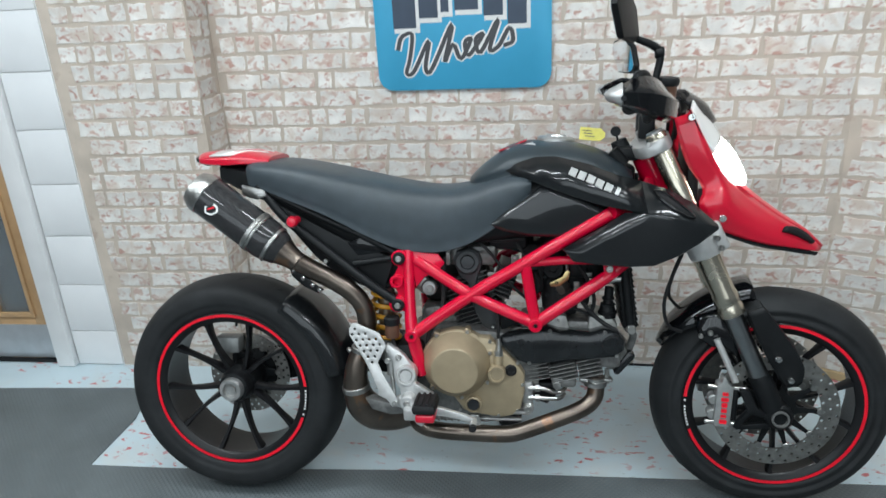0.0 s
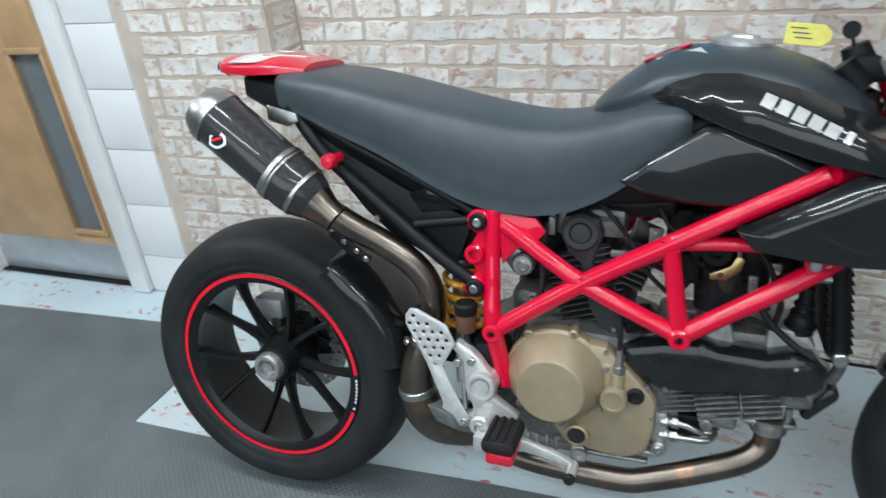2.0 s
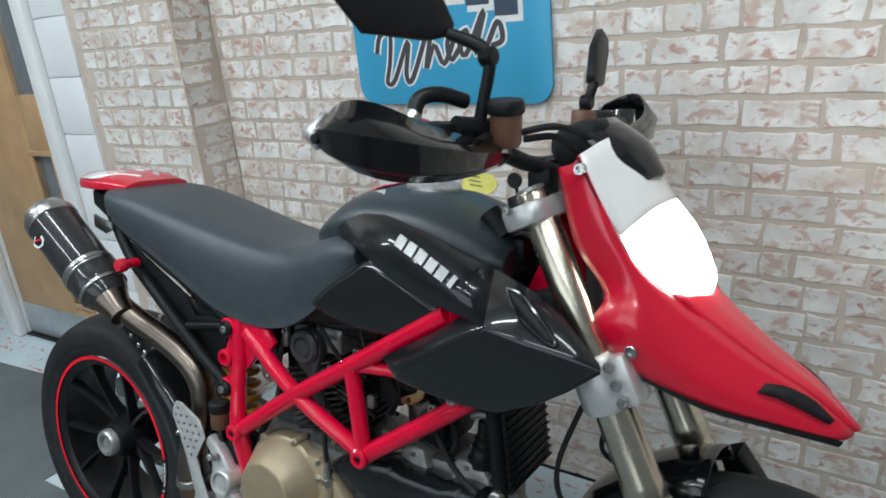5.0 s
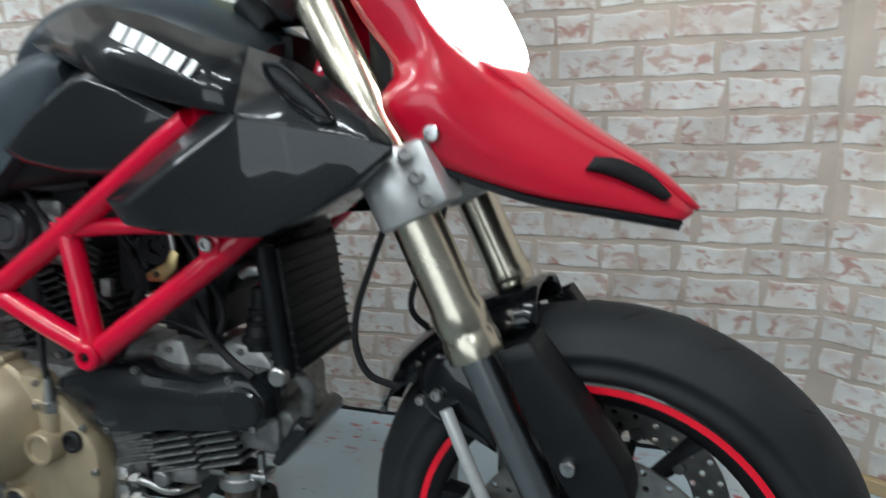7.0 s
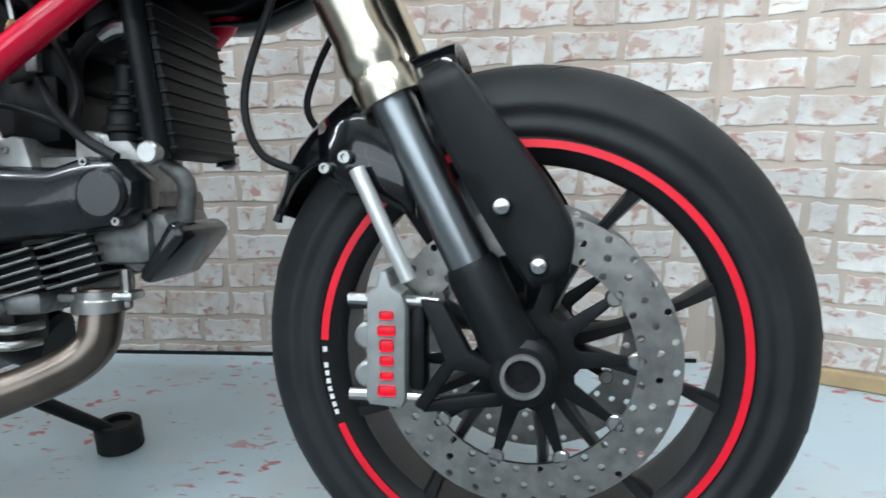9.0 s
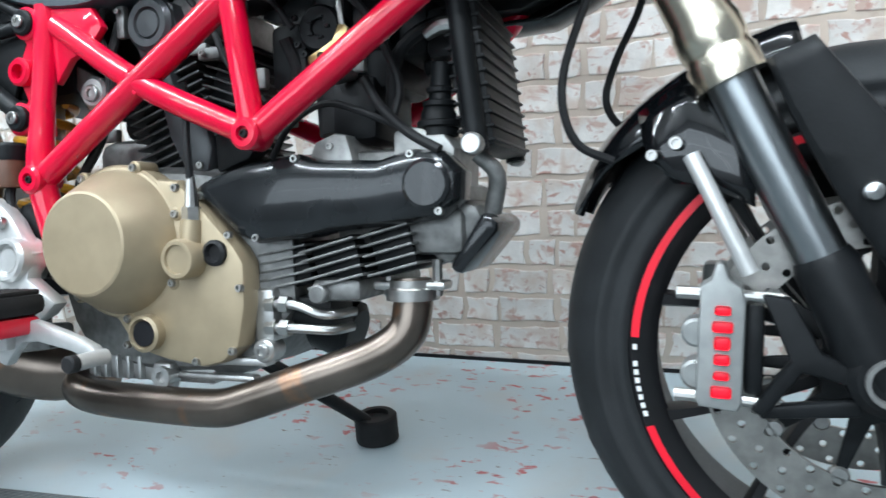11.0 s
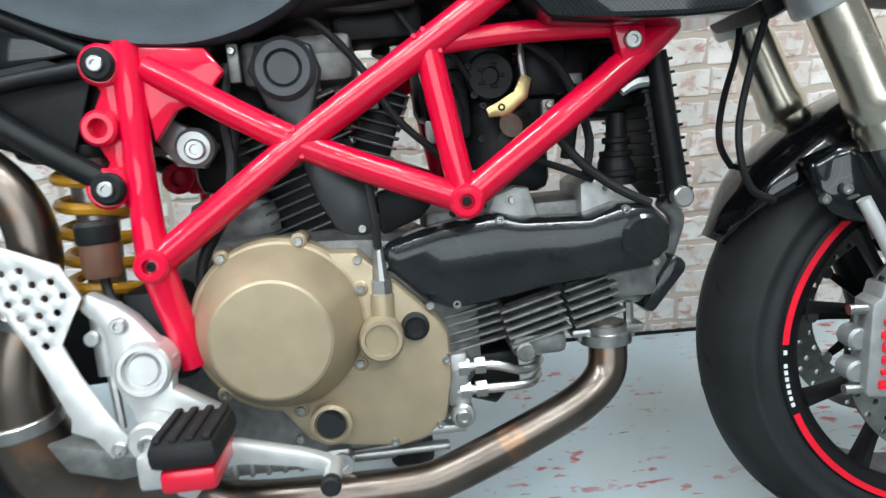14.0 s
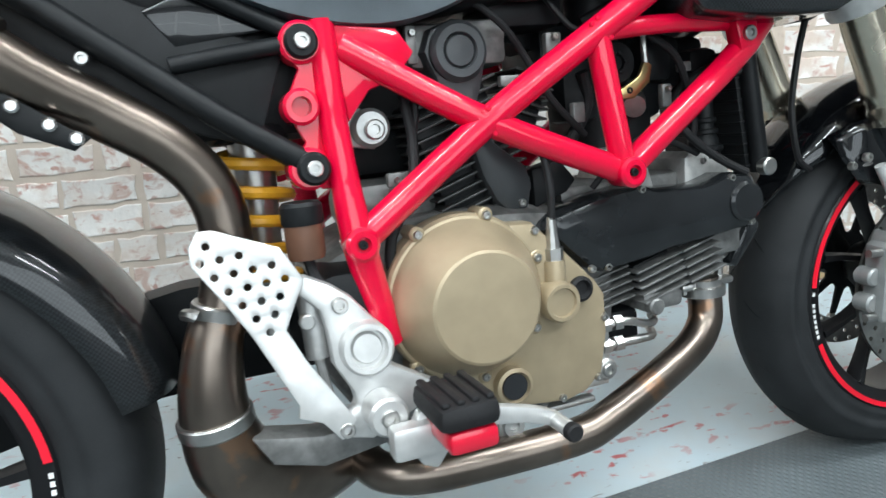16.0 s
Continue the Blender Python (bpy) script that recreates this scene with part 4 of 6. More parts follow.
# clamps
top = plate([(0.05, 0.0), (0.045, -0.085), (0.03, -0.135), (-0.012, -0.14), (-0.035, -0.12), (-0.045, -0.06), (-0.06, 0.0), (-0.045, 0.06), (-0.035, 0.12), (-0.012, 0.14), (0.03, 0.135), (0.045, 0.085)], -0.016, 0.016, 0.006, n=3, plane="xy")
fp("top_clamp", join(*[(bmesh.ops.transform(top, matrix=Matrix.Translation((1.140, 0, 0.975)) @ Matrix.Rotation(-math.atan2(0.300, 0.668), 4, "Y"), verts=top.verts), top)[1]]), M_SILVER, "silver top fork clamp")
both("bottom_clamp", join(lathe([(0.030, -0.040), (0.0385, -0.038), (0.0405, -0.034), (0.0405, 0.034), (0.0385, 0.038), (0.030, 0.040)], 32, fork_point(0.355), WAY), box((0.022, 0, 0), (0.04, 0.055, 0.074), 0.008, m=Matrix.Translation(fork_point(0.355) + Vector((0.012, 0.0, 0.005))) @ Matrix.Rotation(-math.atan2(0.300, 0.668), 4, "Y"))), M_SILVER, "silver bottom fork clamp", put=fp)
fp("clamp_bridge", box((0, 0, 0), (0.06, 0.16, 0.045), 0.012, m=Matrix.Translation((1.235, 0, 0.735)) @ Matrix.Rotation(-math.atan2(0.300, 0.668), 4, "Y")), M_BLACKMETAL, "dark clamp bridge")
for k in (-0.026, 0.0, 0.026):
    p = fork_point(0.355) + WAY * k + Vector((0.030, -0.033, 0.013))
    both("clamp_bolt", bolt(p, 0.0075, 0.008, (-0.5, 0.8, -0.25)), M_STEEL, put=fp)
both("clamp_bolt", bolt((1.125, -0.142, 0.985), 0.006, 0.006), M_STEEL, put=fp)

# -- fork guards, mudguard, calliper, lines
guard_rows = []
for f, wd, dx in ((0.630, 0.018, 0.047), (0.70, 0.025, 0.051), (0.77, 0.030, 0.057), (0.83, 0.032, 0.062), (0.885, 0.030, 0.064), (0.928, 0.018, 0.058)):
    p = fork_point(f) + Vector((dx, -0.006, dx * 0.45))
    side = Vector((0.912, 0, 0.409))
    guard_rows.append([p - side * wd + Vector((0, 0.0, 0)), p - side * wd * 0.85 + Vector((0, -0.018, 0)), p + side * wd * 0.75 + Vector((0, -0.022, 0)), p + side * wd + Vector((0, -0.010, 0)), p + side * wd * 1.05 + Vector((0, 0.03, 0))])
both("fork_guard", sheet(guard_rows, 3, 3), M_BLACK, "black plastic fork guard", put=fp, solid=0.004)
for p in ((1.447, -0.136, 0.462), (1.479, -0.134, 0.407)):
    both("guard_bolt", lathe([(0.0095, 0.004), (0.0095, -0.003), (0.007, -0.007), (0.0001, -0.008)], 16, p, caps=False), M_CHROME, put=fp)
fr_rows = []
for i in range(9):
    a = radians(153 - i * 6.4)
    d = Vector((math.cos(a), 0, math.sin(a)))
    w = 0.030 + 0.040 * min(1, i / 2.5)
    r = 0.318 + 0.010 * min(1, i / 2)
    fr_rows.append([FRONT + d * (r - 0.035 * min(1, i / 3)) + Vector((0, -w, 0)), FRONT + d * (r - 0.008) + Vector((0, -w * 0.85, 0)), FRONT + d * (r + 0.004) + Vector((0, -w * 0.4, 0)), FRONT + d * (r + 0.006), FRONT + d * (r + 0.004) + Vector((0, w * 0.4, 0)), FRONT + d * (r - 0.008) + Vector((0, w * 0.85, 0)), FRONT + d * (r - 0.035 * min(1, i / 3)) + Vector((0, w, 0))])
fp("front_mudguard", sheet(fr_rows, 3, 2), M_GLOSS, "gloss black front mudguard", solid=0.004)
both("mudguard_bracket", sheet([[(1.255, -0.072, 0.545), (1.30, -0.094, 0.565), (1.36, -0.082, 0.555)], [(1.265, -0.096, 0.505), (1.305, -0.102, 0.515), (1.36, -0.102, 0.50)], [(1.29, -0.096, 0.475), (1.32, -0.102, 0.47), (1.36, -0.102, 0.45)]], 3, 3), M_GLOSS, "gloss black mudguard side", put=fp, solid=0.004)
both("mudguard_bolt", bolt((1.292, -0.104, 0.512), 0.007, 0.008), M_STEEL, put=fp)
both("mudguard_bolt", bolt((1.270, -0.100, 0.502), 0.006, 0.008), M_STEEL, put=fp)
both("mudguard_stay", tube([(1.306, -0.116, 0.500), (1.330, -0.122, 0.448), (1.355, -0.124, 0.392)], 0.0080, 12, 3), M_SILVER, "grey stay", put=fp)
cal = Matrix.Translation((1.330, -0.107, 0.322)) @ Matrix.Rotation(radians(2), 4, "Y")


def caliper_body():
    """Two tapered halves bolted through, with the pistons' round bosses on the inner side."""
    shell = plate([(-0.018, -0.054), (0.015, -0.056), (0.019, -0.048), (0.020, 0.046), (0.016, 0.058), (0.006, 0.064), (0.001, 0.080), (-0.006, 0.080), (-0.010, 0.064), (-0.019, 0.058), (-0.021, -0.048)], -0.020, 0.018, 0.004)
    bosses = [disc(0.014, 0.030, (-0.022, 0.008, z), seg=18, bevel=0.003) for z in (-0.028, 0.012)]
    bm = join(shell, *bosses)
    bmesh.ops.transform(bm, matrix=cal, verts=bm.verts)
    return bm


calliper = fp("brake_caliper", caliper_body(), M_CAL, "grey radial brake caliper")
fp("caliper_bridge", box((0.028, 0.008, 0), (0.016, 0.03, 0.085), 0.005, m=cal), M_BLACKMETAL, "dark caliper bridge", calliper)
for i in range(6):
    hgt = (0.0105, 0.0075, 0.0095, 0.0120, 0.0100, 0.0085)[i]
    fp("caliper_mark", box((0.001, -0.0208, -0.038 + 0.0150 * i), (0.014 if i not in (0, 4) else 0.018, 0.0016, hgt), 0.0025, m=cal), M_STRIPE, "red plain mark on the caliper", calliper)
for z in (-0.047, 0.050):
    fp("caliper_bolt", tube([cal @ Vector((-0.040, -0.008, z)), cal @ Vector((-0.016, -0.008, z))], 0.0062, 10, 1), M_STEEL, "", calliper)
    fp("caliper_bolt", tube([cal @ Vector((0.016, -0.008, z)), cal @ Vector((0.050, -0.006, z - 0.002))], 0.0050, 10, 1), M_STEEL, "", calliper)
fp("caliper_mount", join(plate([(1.364, 0.374), (1.388, 0.370), (1.412, 0.322), (1.442, 0.308), (1.442, 0.292), (1.410, 0.302), (1.396, 0.304), (1.366, 0.262), (1.354, 0.268), (1.387, 0.314)], -0.126, -0.106, 0.004), plate([(1.356, 0.270), (1.364, 0.260), (1.442, 0.268), (1.442, 0.284)], -0.122, -0.108, 0.003)), M_BLACKMETAL, "black webbed caliper mount")
far = mirrored(box((0, 0, 0), (0.055, 0.042, 0.115), 0.006, m=cal))
fp("brake_caliper", far, M_CAL, "grey radial brake caliper")
fp("brake_hose", tube([(1.225, -0.055, 0.79), (1.232, -0.06, 0.74), (1.205, -0.07, 0.665), (1.184, -0.082, 0.60), (1.182, -0.088, 0.555), (1.196, -0.084, 0.518), (1.228, -0.070, 0.500)], 0.0045, 8, 6), M_RUBBER, "black brake hose")
fp("brake_hose", tube([(1.235, 0.05, 0.79), (1.245, 0.06, 0.70), (1.215, 0.04, 0.62), (1.205, 0.03, 0.57), (1.23, 0.05, 0.53), (1.30, 0.08, 0.45)], 0.0045, 8, 6), M_RUBBER, "black brake hose")

# -- engine
engine = bp("crankcase", body([(0.49, 0.47, 0.36, 0.07), (0.54, 0.50, 0.29, 0.09), (0.62, 0.515, 0.262, 0.105), (0.72, 0.515, 0.258, 0.108), (0.80, 0.50, 0.27, 0.10), (0.86, 0.46, 0.34, 0.085)], [(0, 1), (0.8, 1), (1, 0.85), (1, 0.2), (0.85, 0), (0, 0)], 3, 2), M_DARKALU, "grey cast engine crankcase")
bp("sump", join(box((0.655, -0.02, 0.268), (0.20, 0.16, 0.035), 0.006), box((0.69, -0.108, 0.262), (0.028, 0.02, 0.034), 0.006), *[box((0.575 + 0.018 * i, -0.098, 0.268), (0.006, 0.02, 0.03), 0.002) for i in range(5)], box((0.77, -0.10, 0.283), (0.13, 0.02, 0.010), 0.003), box((0.76, -0.10, 0.262), (0.11, 0.016, 0.008), 0.003)), M_ALU, "ribbed aluminium sump")
bp("sump_eye", lathe([(0.013, 0.01), (0.013, -0.012), (0.007, -0.012), (0.006, 0.0)], 18, (0.694, -0.112, 0.262), caps=False), M_ALU, "", engine)
CL = (0.648, 0.0, 0.426)
cover = bp("clutch_cover", lathe([(0.090, -0.100), (0.093, -0.104), (0.093, -0.128), (0.090, -0.132), (0.087, -0.133), (0.084, -0.140), (0.081, -0.148), (0.0615, -0.183), (0.0600, -0.1855), (0.0570, -0.1870), (0.02, -0.188), (0.0001, -0.188)], 72, CL, caps=False), M_CLUTCH, "bronze painted clutch cover", smooth=14)
for i in range(7):
    a = radians(20 + i * 360 / 7)
    x, z = CL[0] + 0.0925 * math.cos(a), CL[2] + 0.0925 * math.sin(a)
    bp("cover_lug", disc(0.0085, 0.034, (x, -0.117, z), seg=14, bevel=0.002), M_CLUTCH, "", cover)
    bp("cover_bolt", bolt((x, -0.133, z), 0.0048, 0.005), M_STEEL, "", cover)
low_cover = bp("engine_side_cover", plate([(0.70, 0.50), (0.735, 0.497), (0.775, 0.457), (0.812, 0.418), (0.823, 0.40), (0.823, 0.352), (0.813, 0.304), (0.790, 0.285), (0.762, 0.278), (0.71, 0.285), (0.665, 0.296), (0.640, 0.33), (0.60, 0.36), (0.60, 0.48)], -0.132, -0.095, 0.008), M_CLUTCH, "bronze painted engine side cover")
bp("sight_boss", lathe([(0.0235, 0.0), (0.0235, -0.022), (0.021, -0.026), (0.017, -0.026), (0.016, -0.0225), (0.0001, -0.0225)], 30, (0.752, -0.130, 0.406), caps=False), M_CLUTCH, "bronze boss", low_cover)
bp("sight_neck", tube([(0.755, -0.135, 0.418), (0.757, -0.132, 0.45)], 0.0125, 14, 1), M_CLUTCH, "", low_cover)
bp("oil_window", lathe([(0.022, 0.0), (0.022, -0.014), (0.018, -0.016), (0.016, -0.011), (0.0001, -0.011)], 30, (0.690, -0.130, 0.318), caps=False), M_CLUTCH, "round oil sight window", low_cover)
bp("window_glass", disc(0.0155, 0.003, (0.690, -0.1425, 0.318)), M_SMOKE, "dark sight glass", low_cover)
bp("cover_port", lathe([(0.015, 0), (0.015, -0.006), (0.011, -0.008), (0.009, -0.002), (0.0001, -0.002)], 20, (0.788, -0.131, 0.412), caps=False), M_RUBBER, "dark rubber port", low_cover)
for x, z in ((0.735, 0.488), (0.806, 0.432), (0.818, 0.372), (0.805, 0.300), (0.755, 0.286), (0.655, 0.302)):
    bp("cover_bolt", bolt((x, -0.130, z), 0.0047, 0.006), M_STEEL, "", low_cover)
bp("sender", join(tube([(0.757, -0.132, 0.45), (0.757, -0.132, 0.465)], 0.0115, 6, 1), tube([(0.757, -0.132, 0.465), (0.757, -0.132, 0.50)], [0.0085, 0.005], 10, 1)), M_STEEL, "steel oil pressure sender")
bp("sender_cable", tube([(0.757, -0.132, 0.49), (0.757, -0.136, 0.53), (0.752, -0.13, 0.575), (0.735, -0.11, 0.61)], 0.0045, 8, 4), M_RUBBER, "black sender cable")
# belt covers
BELT = [(0.742, 0.484), (0.770, 0.500), (0.823, 0.513), (0.888, 0.520), (0.913, 0.512), (0.985, 0.508), (1.022, 0.518), (1.055, 0.515), (1.077, 0.492), (1.074, 0.463), (1.052, 0.444), (0.99, 0.438), (0.927, 0.433), (0.897, 0.427), (0.832, 0.421), (0.806, 0.431), (0.771, 0.466)]
belt = bp("belt_cover", plate(BELT, -0.126, -0.06, 0.016), M_BELT, "graphite horizontal belt cover")
bp("belt_cover_boss", lathe([(0.026, 0.01), (0.026, -0.003), (0.022, -0.006), (0.0001, -0.006)], 28, (1.043, -0.125, 0.480), caps=False), M_BELT, "", belt)
for x, z in ((0.762, 0.478), (0.888, 0.514), (1.025, 0.512), (1.055, 0.452), (0.835, 0.428)):
    bp("cover_bolt", bolt((x, -0.118, z), 0.0048, 0.007), M_STEEL, "", belt)
VB = [(0.640, 0.692), (0.650, 0.716), (0.680, 0.726), (0.708, 0.714), (0.716, 0.688), (0.709, 0.662), (0.700, 0.635), (0.716, 0.588), (0.753, 0.558), (0.759, 0.536), (0.752, 0.508), (0.730, 0.503), (0.712, 0.520), (0.696, 0.552), (0.686, 0.590), (0.678, 0.632), (0.656, 0.652)]
vbelt = bp("belt_cover", plate(VB, -0.094, -0.050, 0.007), M_SLATE, "slate grey vertical belt cover")
bp("cover_bolt", bolt((0.742, -0.092, 0.516), 0.0048, 0.006), M_STEEL, "", vbelt)
bp("belt_guard", plate([(0.760, 0.552), (0.799, 0.560), (0.820, 0.534), (0.806, 0.520), (0.762, 0.506)], -0.090, -0.060, 0.004), M_BLACK, "black lower belt guard")
bp("cam_cap", lathe([(0.033, 0.0), (0.033, -0.008), (0.028, -0.013), (0.020, -0.013), (0.018, -0.009), (0.016, -0.012), (0.0001, -0.013)], 36, (0.679, -0.091, 0.690), caps=False), M_SLATE, "round slate grey cam cap", vbelt)


# finned cylinders
def fins(name, at, turn, length, width, count, pitch, mat, label):
    m = Matrix.Translation(at) @ Matrix.Rotation(radians(turn), 4, "Y")
    core = bp(name, box((0, 0, 0), (length * 0.82, width * 0.84, pitch * count), 0.004, m=m), M_BLACKMETAL, label)
    for i in range(count):
        bp("fin", box((0, 0, (i - (count - 1) / 2) * pitch), (length, width, 0.0028), 0.0008, m=m), mat, "", core)
    return core


fins("cylinder", (0.690, 0.0, 0.580), -18, 0.122, 0.168, 13, 0.0115, M_FIN, "black finned upright cylinder with worn edges")
fins("cylinder_head", (0.770, 0.0, 0.628), 20, 0.054, 0.160, 7, 0.0115, M_FIN, "black finned head side")
bp("cylinder_head", join(box((0.690, 0, 0.700), (0.12, 0.15, 0.05), 0.01), box((0.720, -0.03, 0.712), (0.06, 0.09, 0.03), 0.008)), M_DARKALU, "grey upper cylinder head")
fins("cylinder", (0.850, -0.005, 0.392), -11, 0.072, 0.185, 5, 0.0100, M_DARKALU, "aluminium finned front cylinder")
fins("cylinder_head", (0.922, -0.01, 0.398), -14, 0.070, 0.205, 5, 0.0104, M_DARKALU, "aluminium finned front head")
fins("cylinder_head", (0.990, -0.01, 0.412), -14, 0.060, 0.200, 5, 0.0108, M_DARKALU, "aluminium finned front head")
bp("head_casting", join(box((0.925, -0.012, 0.368), (0.062, 0.19, 0.026), 0.008), box((0.985, 0.0, 0.45), (0.15, 0.15, 0.07), 0.012), disc(0.011, 0.02, (0.907, -0.108, 0.364), seg=16), box((1.035, -0.03, 0.43), (0.07, 0.12, 0.05), 0.01, m=None)), M_DARKALU, "grey front head casting")
bp("valve_cover", plate([(1.045, 0.470), (1.082, 0.458), (1.090, 0.442), (1.052, 0.392), (1.025, 0.404)], -0.080, 0.025, 0.010), M_DARKALU, "grey valve cover")
bp("valve_cover_cap", plate([(1.090, 0.452), (1.108, 0.440), (1.104, 0.428), (1.064, 0.382), (1.050, 0.390)], -0.086, 0.030, 0.007), M_BELT, "black ridged valve cover cap")
for outline in ([(0.986, 0.475), (0.988, 0.540), (1.000, 0.548), (1.046, 0.538), (1.060, 0.520), (1.056, 0.475)], [(0.862, 0.480), (0.890, 0.536), (0.915, 0.545), (0.930, 0.542), (0.948, 0.480)]):
    bp("inlet_casting", plate(outline, -0.080, 0.02, 0.005), M_CAST, "pale aluminium inlet casting")
    bp("inlet_bolt", bolt(((outline[1][0] + outline[3][0]) / 2, -0.078, outline[1][1] - 0.006), 0.0045, 0.006), M_STEEL)
bp("head_elbow", tube([(1.082, -0.074, 0.512), (1.102, -0.066, 0.490), (1.094, -0.056, 0.450)], [0.008, 0.010, 0.010], 14, 4), M_DARKALU, "grey aluminium oil elbow")
bp("front_cylinder_top", box((0.92, 0.0, 0.490), (0.22, 0.13, 0.07), 0.012), M_DARKALU, "grey front cylinder casting")
bp("inlet_manifold", join(box((0.930, 0.0, 0.575), (0.062, 0.12, 0.08), 0.015), box((0.955, 0.01, 0.640), (0.060, 0.12, 0.09), 0.015)), M_BLACK, "black inlet manifold")
bp("inlet_rubber", tube([(0.905, -0.02, 0.55), (0.90, -0.02, 0.62)], 0.036, 20, 1), M_RUBBER, "black inlet rubber")
bp("front_cylinder_cowl", box((0.915, 0.02, 0.60), (0.08, 0.12, 0.10), 0.02), M_BLACK, "black plastic shield behind the frame")
bp("wiring_box", box((0.845, 0.03, 0.675), (0.06, 0.12, 0.10), 0.015), M_BLACK, "black wiring box behind the frame")
# oil lines
for z0, z1, x1 in ((0.350, 0.340, 0.918), (0.323, 0.322, 0.915)):
    bp("oil_line", tube([(0.828, -0.100, z0), (0.87, -0.102, z0), (0.90, -0.10, z1), (x1, -0.092, z1 - 0.001), (x1 + 0.012, -0.07, z1)], 0.0055, 10, 4), M_STEEL, "steel oil line")
    for x in (0.838, 0.856):
        bp("line_nut", tube([(x - 0.006, -0.100, z0), (x + 0.006, -0.100, z0)], 0.010, 6, 1), M_STEEL, "steel line nut", smooth=20)
bp("oil_block", join(box((0.83, -0.085, 0.337), (0.026, 0.04, 0.062), 0.005), disc(0.014, 0.03, (0.832, -0.098, 0.297), seg=16)), M_ALU, "aluminium oil union block")
bp("line_nut", bolt((0.832, -0.112, 0.297), 0.009, 0.006), M_STEEL)
bp("oil_filter", lathe([(0.034, 0), (0.038, 0.006), (0.038, 0.05), (0.03, 0.056)], 28, (0.845, 0.0, 0.32), (0.9, 0, -0.3)), M_BLACK, "black oil filter")
bp("regulator", box((0.875, -0.05, 0.335), (0.06, 0.06, 0.045), 0.008), M_BLACK, "black plastic bracket behind the oil lines")
# throttle bodies and wiring between tank and engine
bp("throttle_body", join(tube([(0.895, -0.02, 0.60), (0.90, -0.02, 0.76)], 0.034, 20, 1), tube([(0.80, 0.02, 0.70), (0.83, 0.02, 0.78)], 0.034, 20, 1)), M_BLACK, "black intake trumpet")
tps = bp("throttle_cap", lathe([(0.027, 0.03), (0.027, -0.004), (0.024, -0.008), (0.010, -0.008), (0.009, -0.004), (0.0001, -0.004)], 28, (0.897, -0.068, 0.667), caps=False), M_BLACKMETAL, "round black throttle sensor")
for a in range(5):
    bp("sensor_rib", box((0.897 + 0.012 * math.cos(a * 1.257), -0.077, 0.667 + 0.012 * math.sin(a * 1.257)), (0.007, 0.004, 0.004), 0.001), M_BLACK, "", tps)
bp("linkage_bracket", plate([(0.888, 0.632), (0.905, 0.640), (0.920, 0.648), (0.930, 0.668), (0.940, 0.660), (0.935, 0.640), (0.912, 0.622), (0.89, 0.622)], -0.086, -0.079, 0.0015), M_GOLD, "gold zinc-plated throttle linkage")
bp("linkage_rod", tube([(0.932, -0.083, 0.664), (0.930, -0.084, 0.69), (0.936, -0.08, 0.71)], 0.004, 8, 3), M_STEEL, "steel linkage rod")
bp("clamp_band", tube([(0.915, -0.08, 0.612), (0.93, -0.06, 0.62)], 0.014, 16, 1), M_STEEL, "steel hose clamp")
for p in ((0.872, 0.678), (0.876, 0.647), (0.885, 0.635), (0.905, 0.632), (0.88, 0.60)):
    bp("linkage_screw", bolt((p[0], -0.083, p[1]), 0.0042, 0.005), M_BLACKMETAL)
for c_, s_ in (((0.96, -0.045, 0.67), (0.05, 0.05, 0.06)), ((0.85, -0.04, 0.64), (0.05, 0.05, 0.08)), ((0.78, -0.03, 0.735), (0.10, 0.08, 0.04))):
    bp("injection_fitting", box(c_, s_, 0.01), M_BLACK, "black injection fitting")
hoses = [
    [(0.62, -0.085, 0.70), (0.612, -0.095, 0.65), (0.615, -0.10, 0.60), (0.605, -0.11, 0.55), (0.575, -0.115, 0.50), (0.57, -0.118, 0.45)],
    [(0.96, -0.09, 0.60), (0.985, -0.10, 0.565), (1.02, -0.11, 0.535), (1.055, -0.115, 0.515)],
    [(0.98, -0.06, 0.57), (0.99, -0.07, 0.62), (1.02, -0.08, 0.645), (1.06, -0.085, 0.655)],
    [(0.86, -0.06, 0.72), (0.90, -0.085, 0.735), (0.96, -0.09, 0.73), (1.0, -0.08, 0.71)],
    [(0.63, -0.09, 0.75), (0.70, -0.10, 0.752), (0.76, -0.095, 0.745), (0.82, -0.09, 0.75)],
    [(0.84, -0.05, 0.58), (0.86, -0.06, 0.62), (0.85, -0.07, 0.66)]]
for h, r in zip(hoses, (0.006, 0.0055, 0.008, 0.007, 0.006, 0.008)):
    bp("hose", tube(h, r, 10, 5), M_RUBBER, "black rubber hose")
bp("cooler_fitting", tube([(1.035, -0.095, 0.637), (1.052, -0.095, 0.646), (1.078, -0.095, 0.646)], [0.006, 0.009, 0.009], 10, 2), M_STEEL, "bright cooler union")
bp("coil", join(box((1.045, -0.03, 0.650), (0.05, 0.06, 0.06), 0.012), tube([(1.036, -0.06, 0.535), (1.036, -0.06, 0.560), (1.038, -0.06, 0.575), (1.040, -0.06, 0.615)], [0.022, 0.020, 0.013, 0.011], 16, 3), disc(0.025, 0.008, (1.036, -0.06, 0.548), (0, 0, 1)), disc(0.019, 0.007, (1.037, -0.06, 0.570), (0, 0, 1)), disc(0.016, 0.007, (1.038, -0.06, 0.585), (0, 0, 1))), M_BLACK, "black ignition coil and rubber boots")
bp("cooler_bracket", box((1.040, 0.03, 0.655), (0.080, 0.10, 0.09), 0.012), M_BLACK, "black bracket behind the oil cooler")
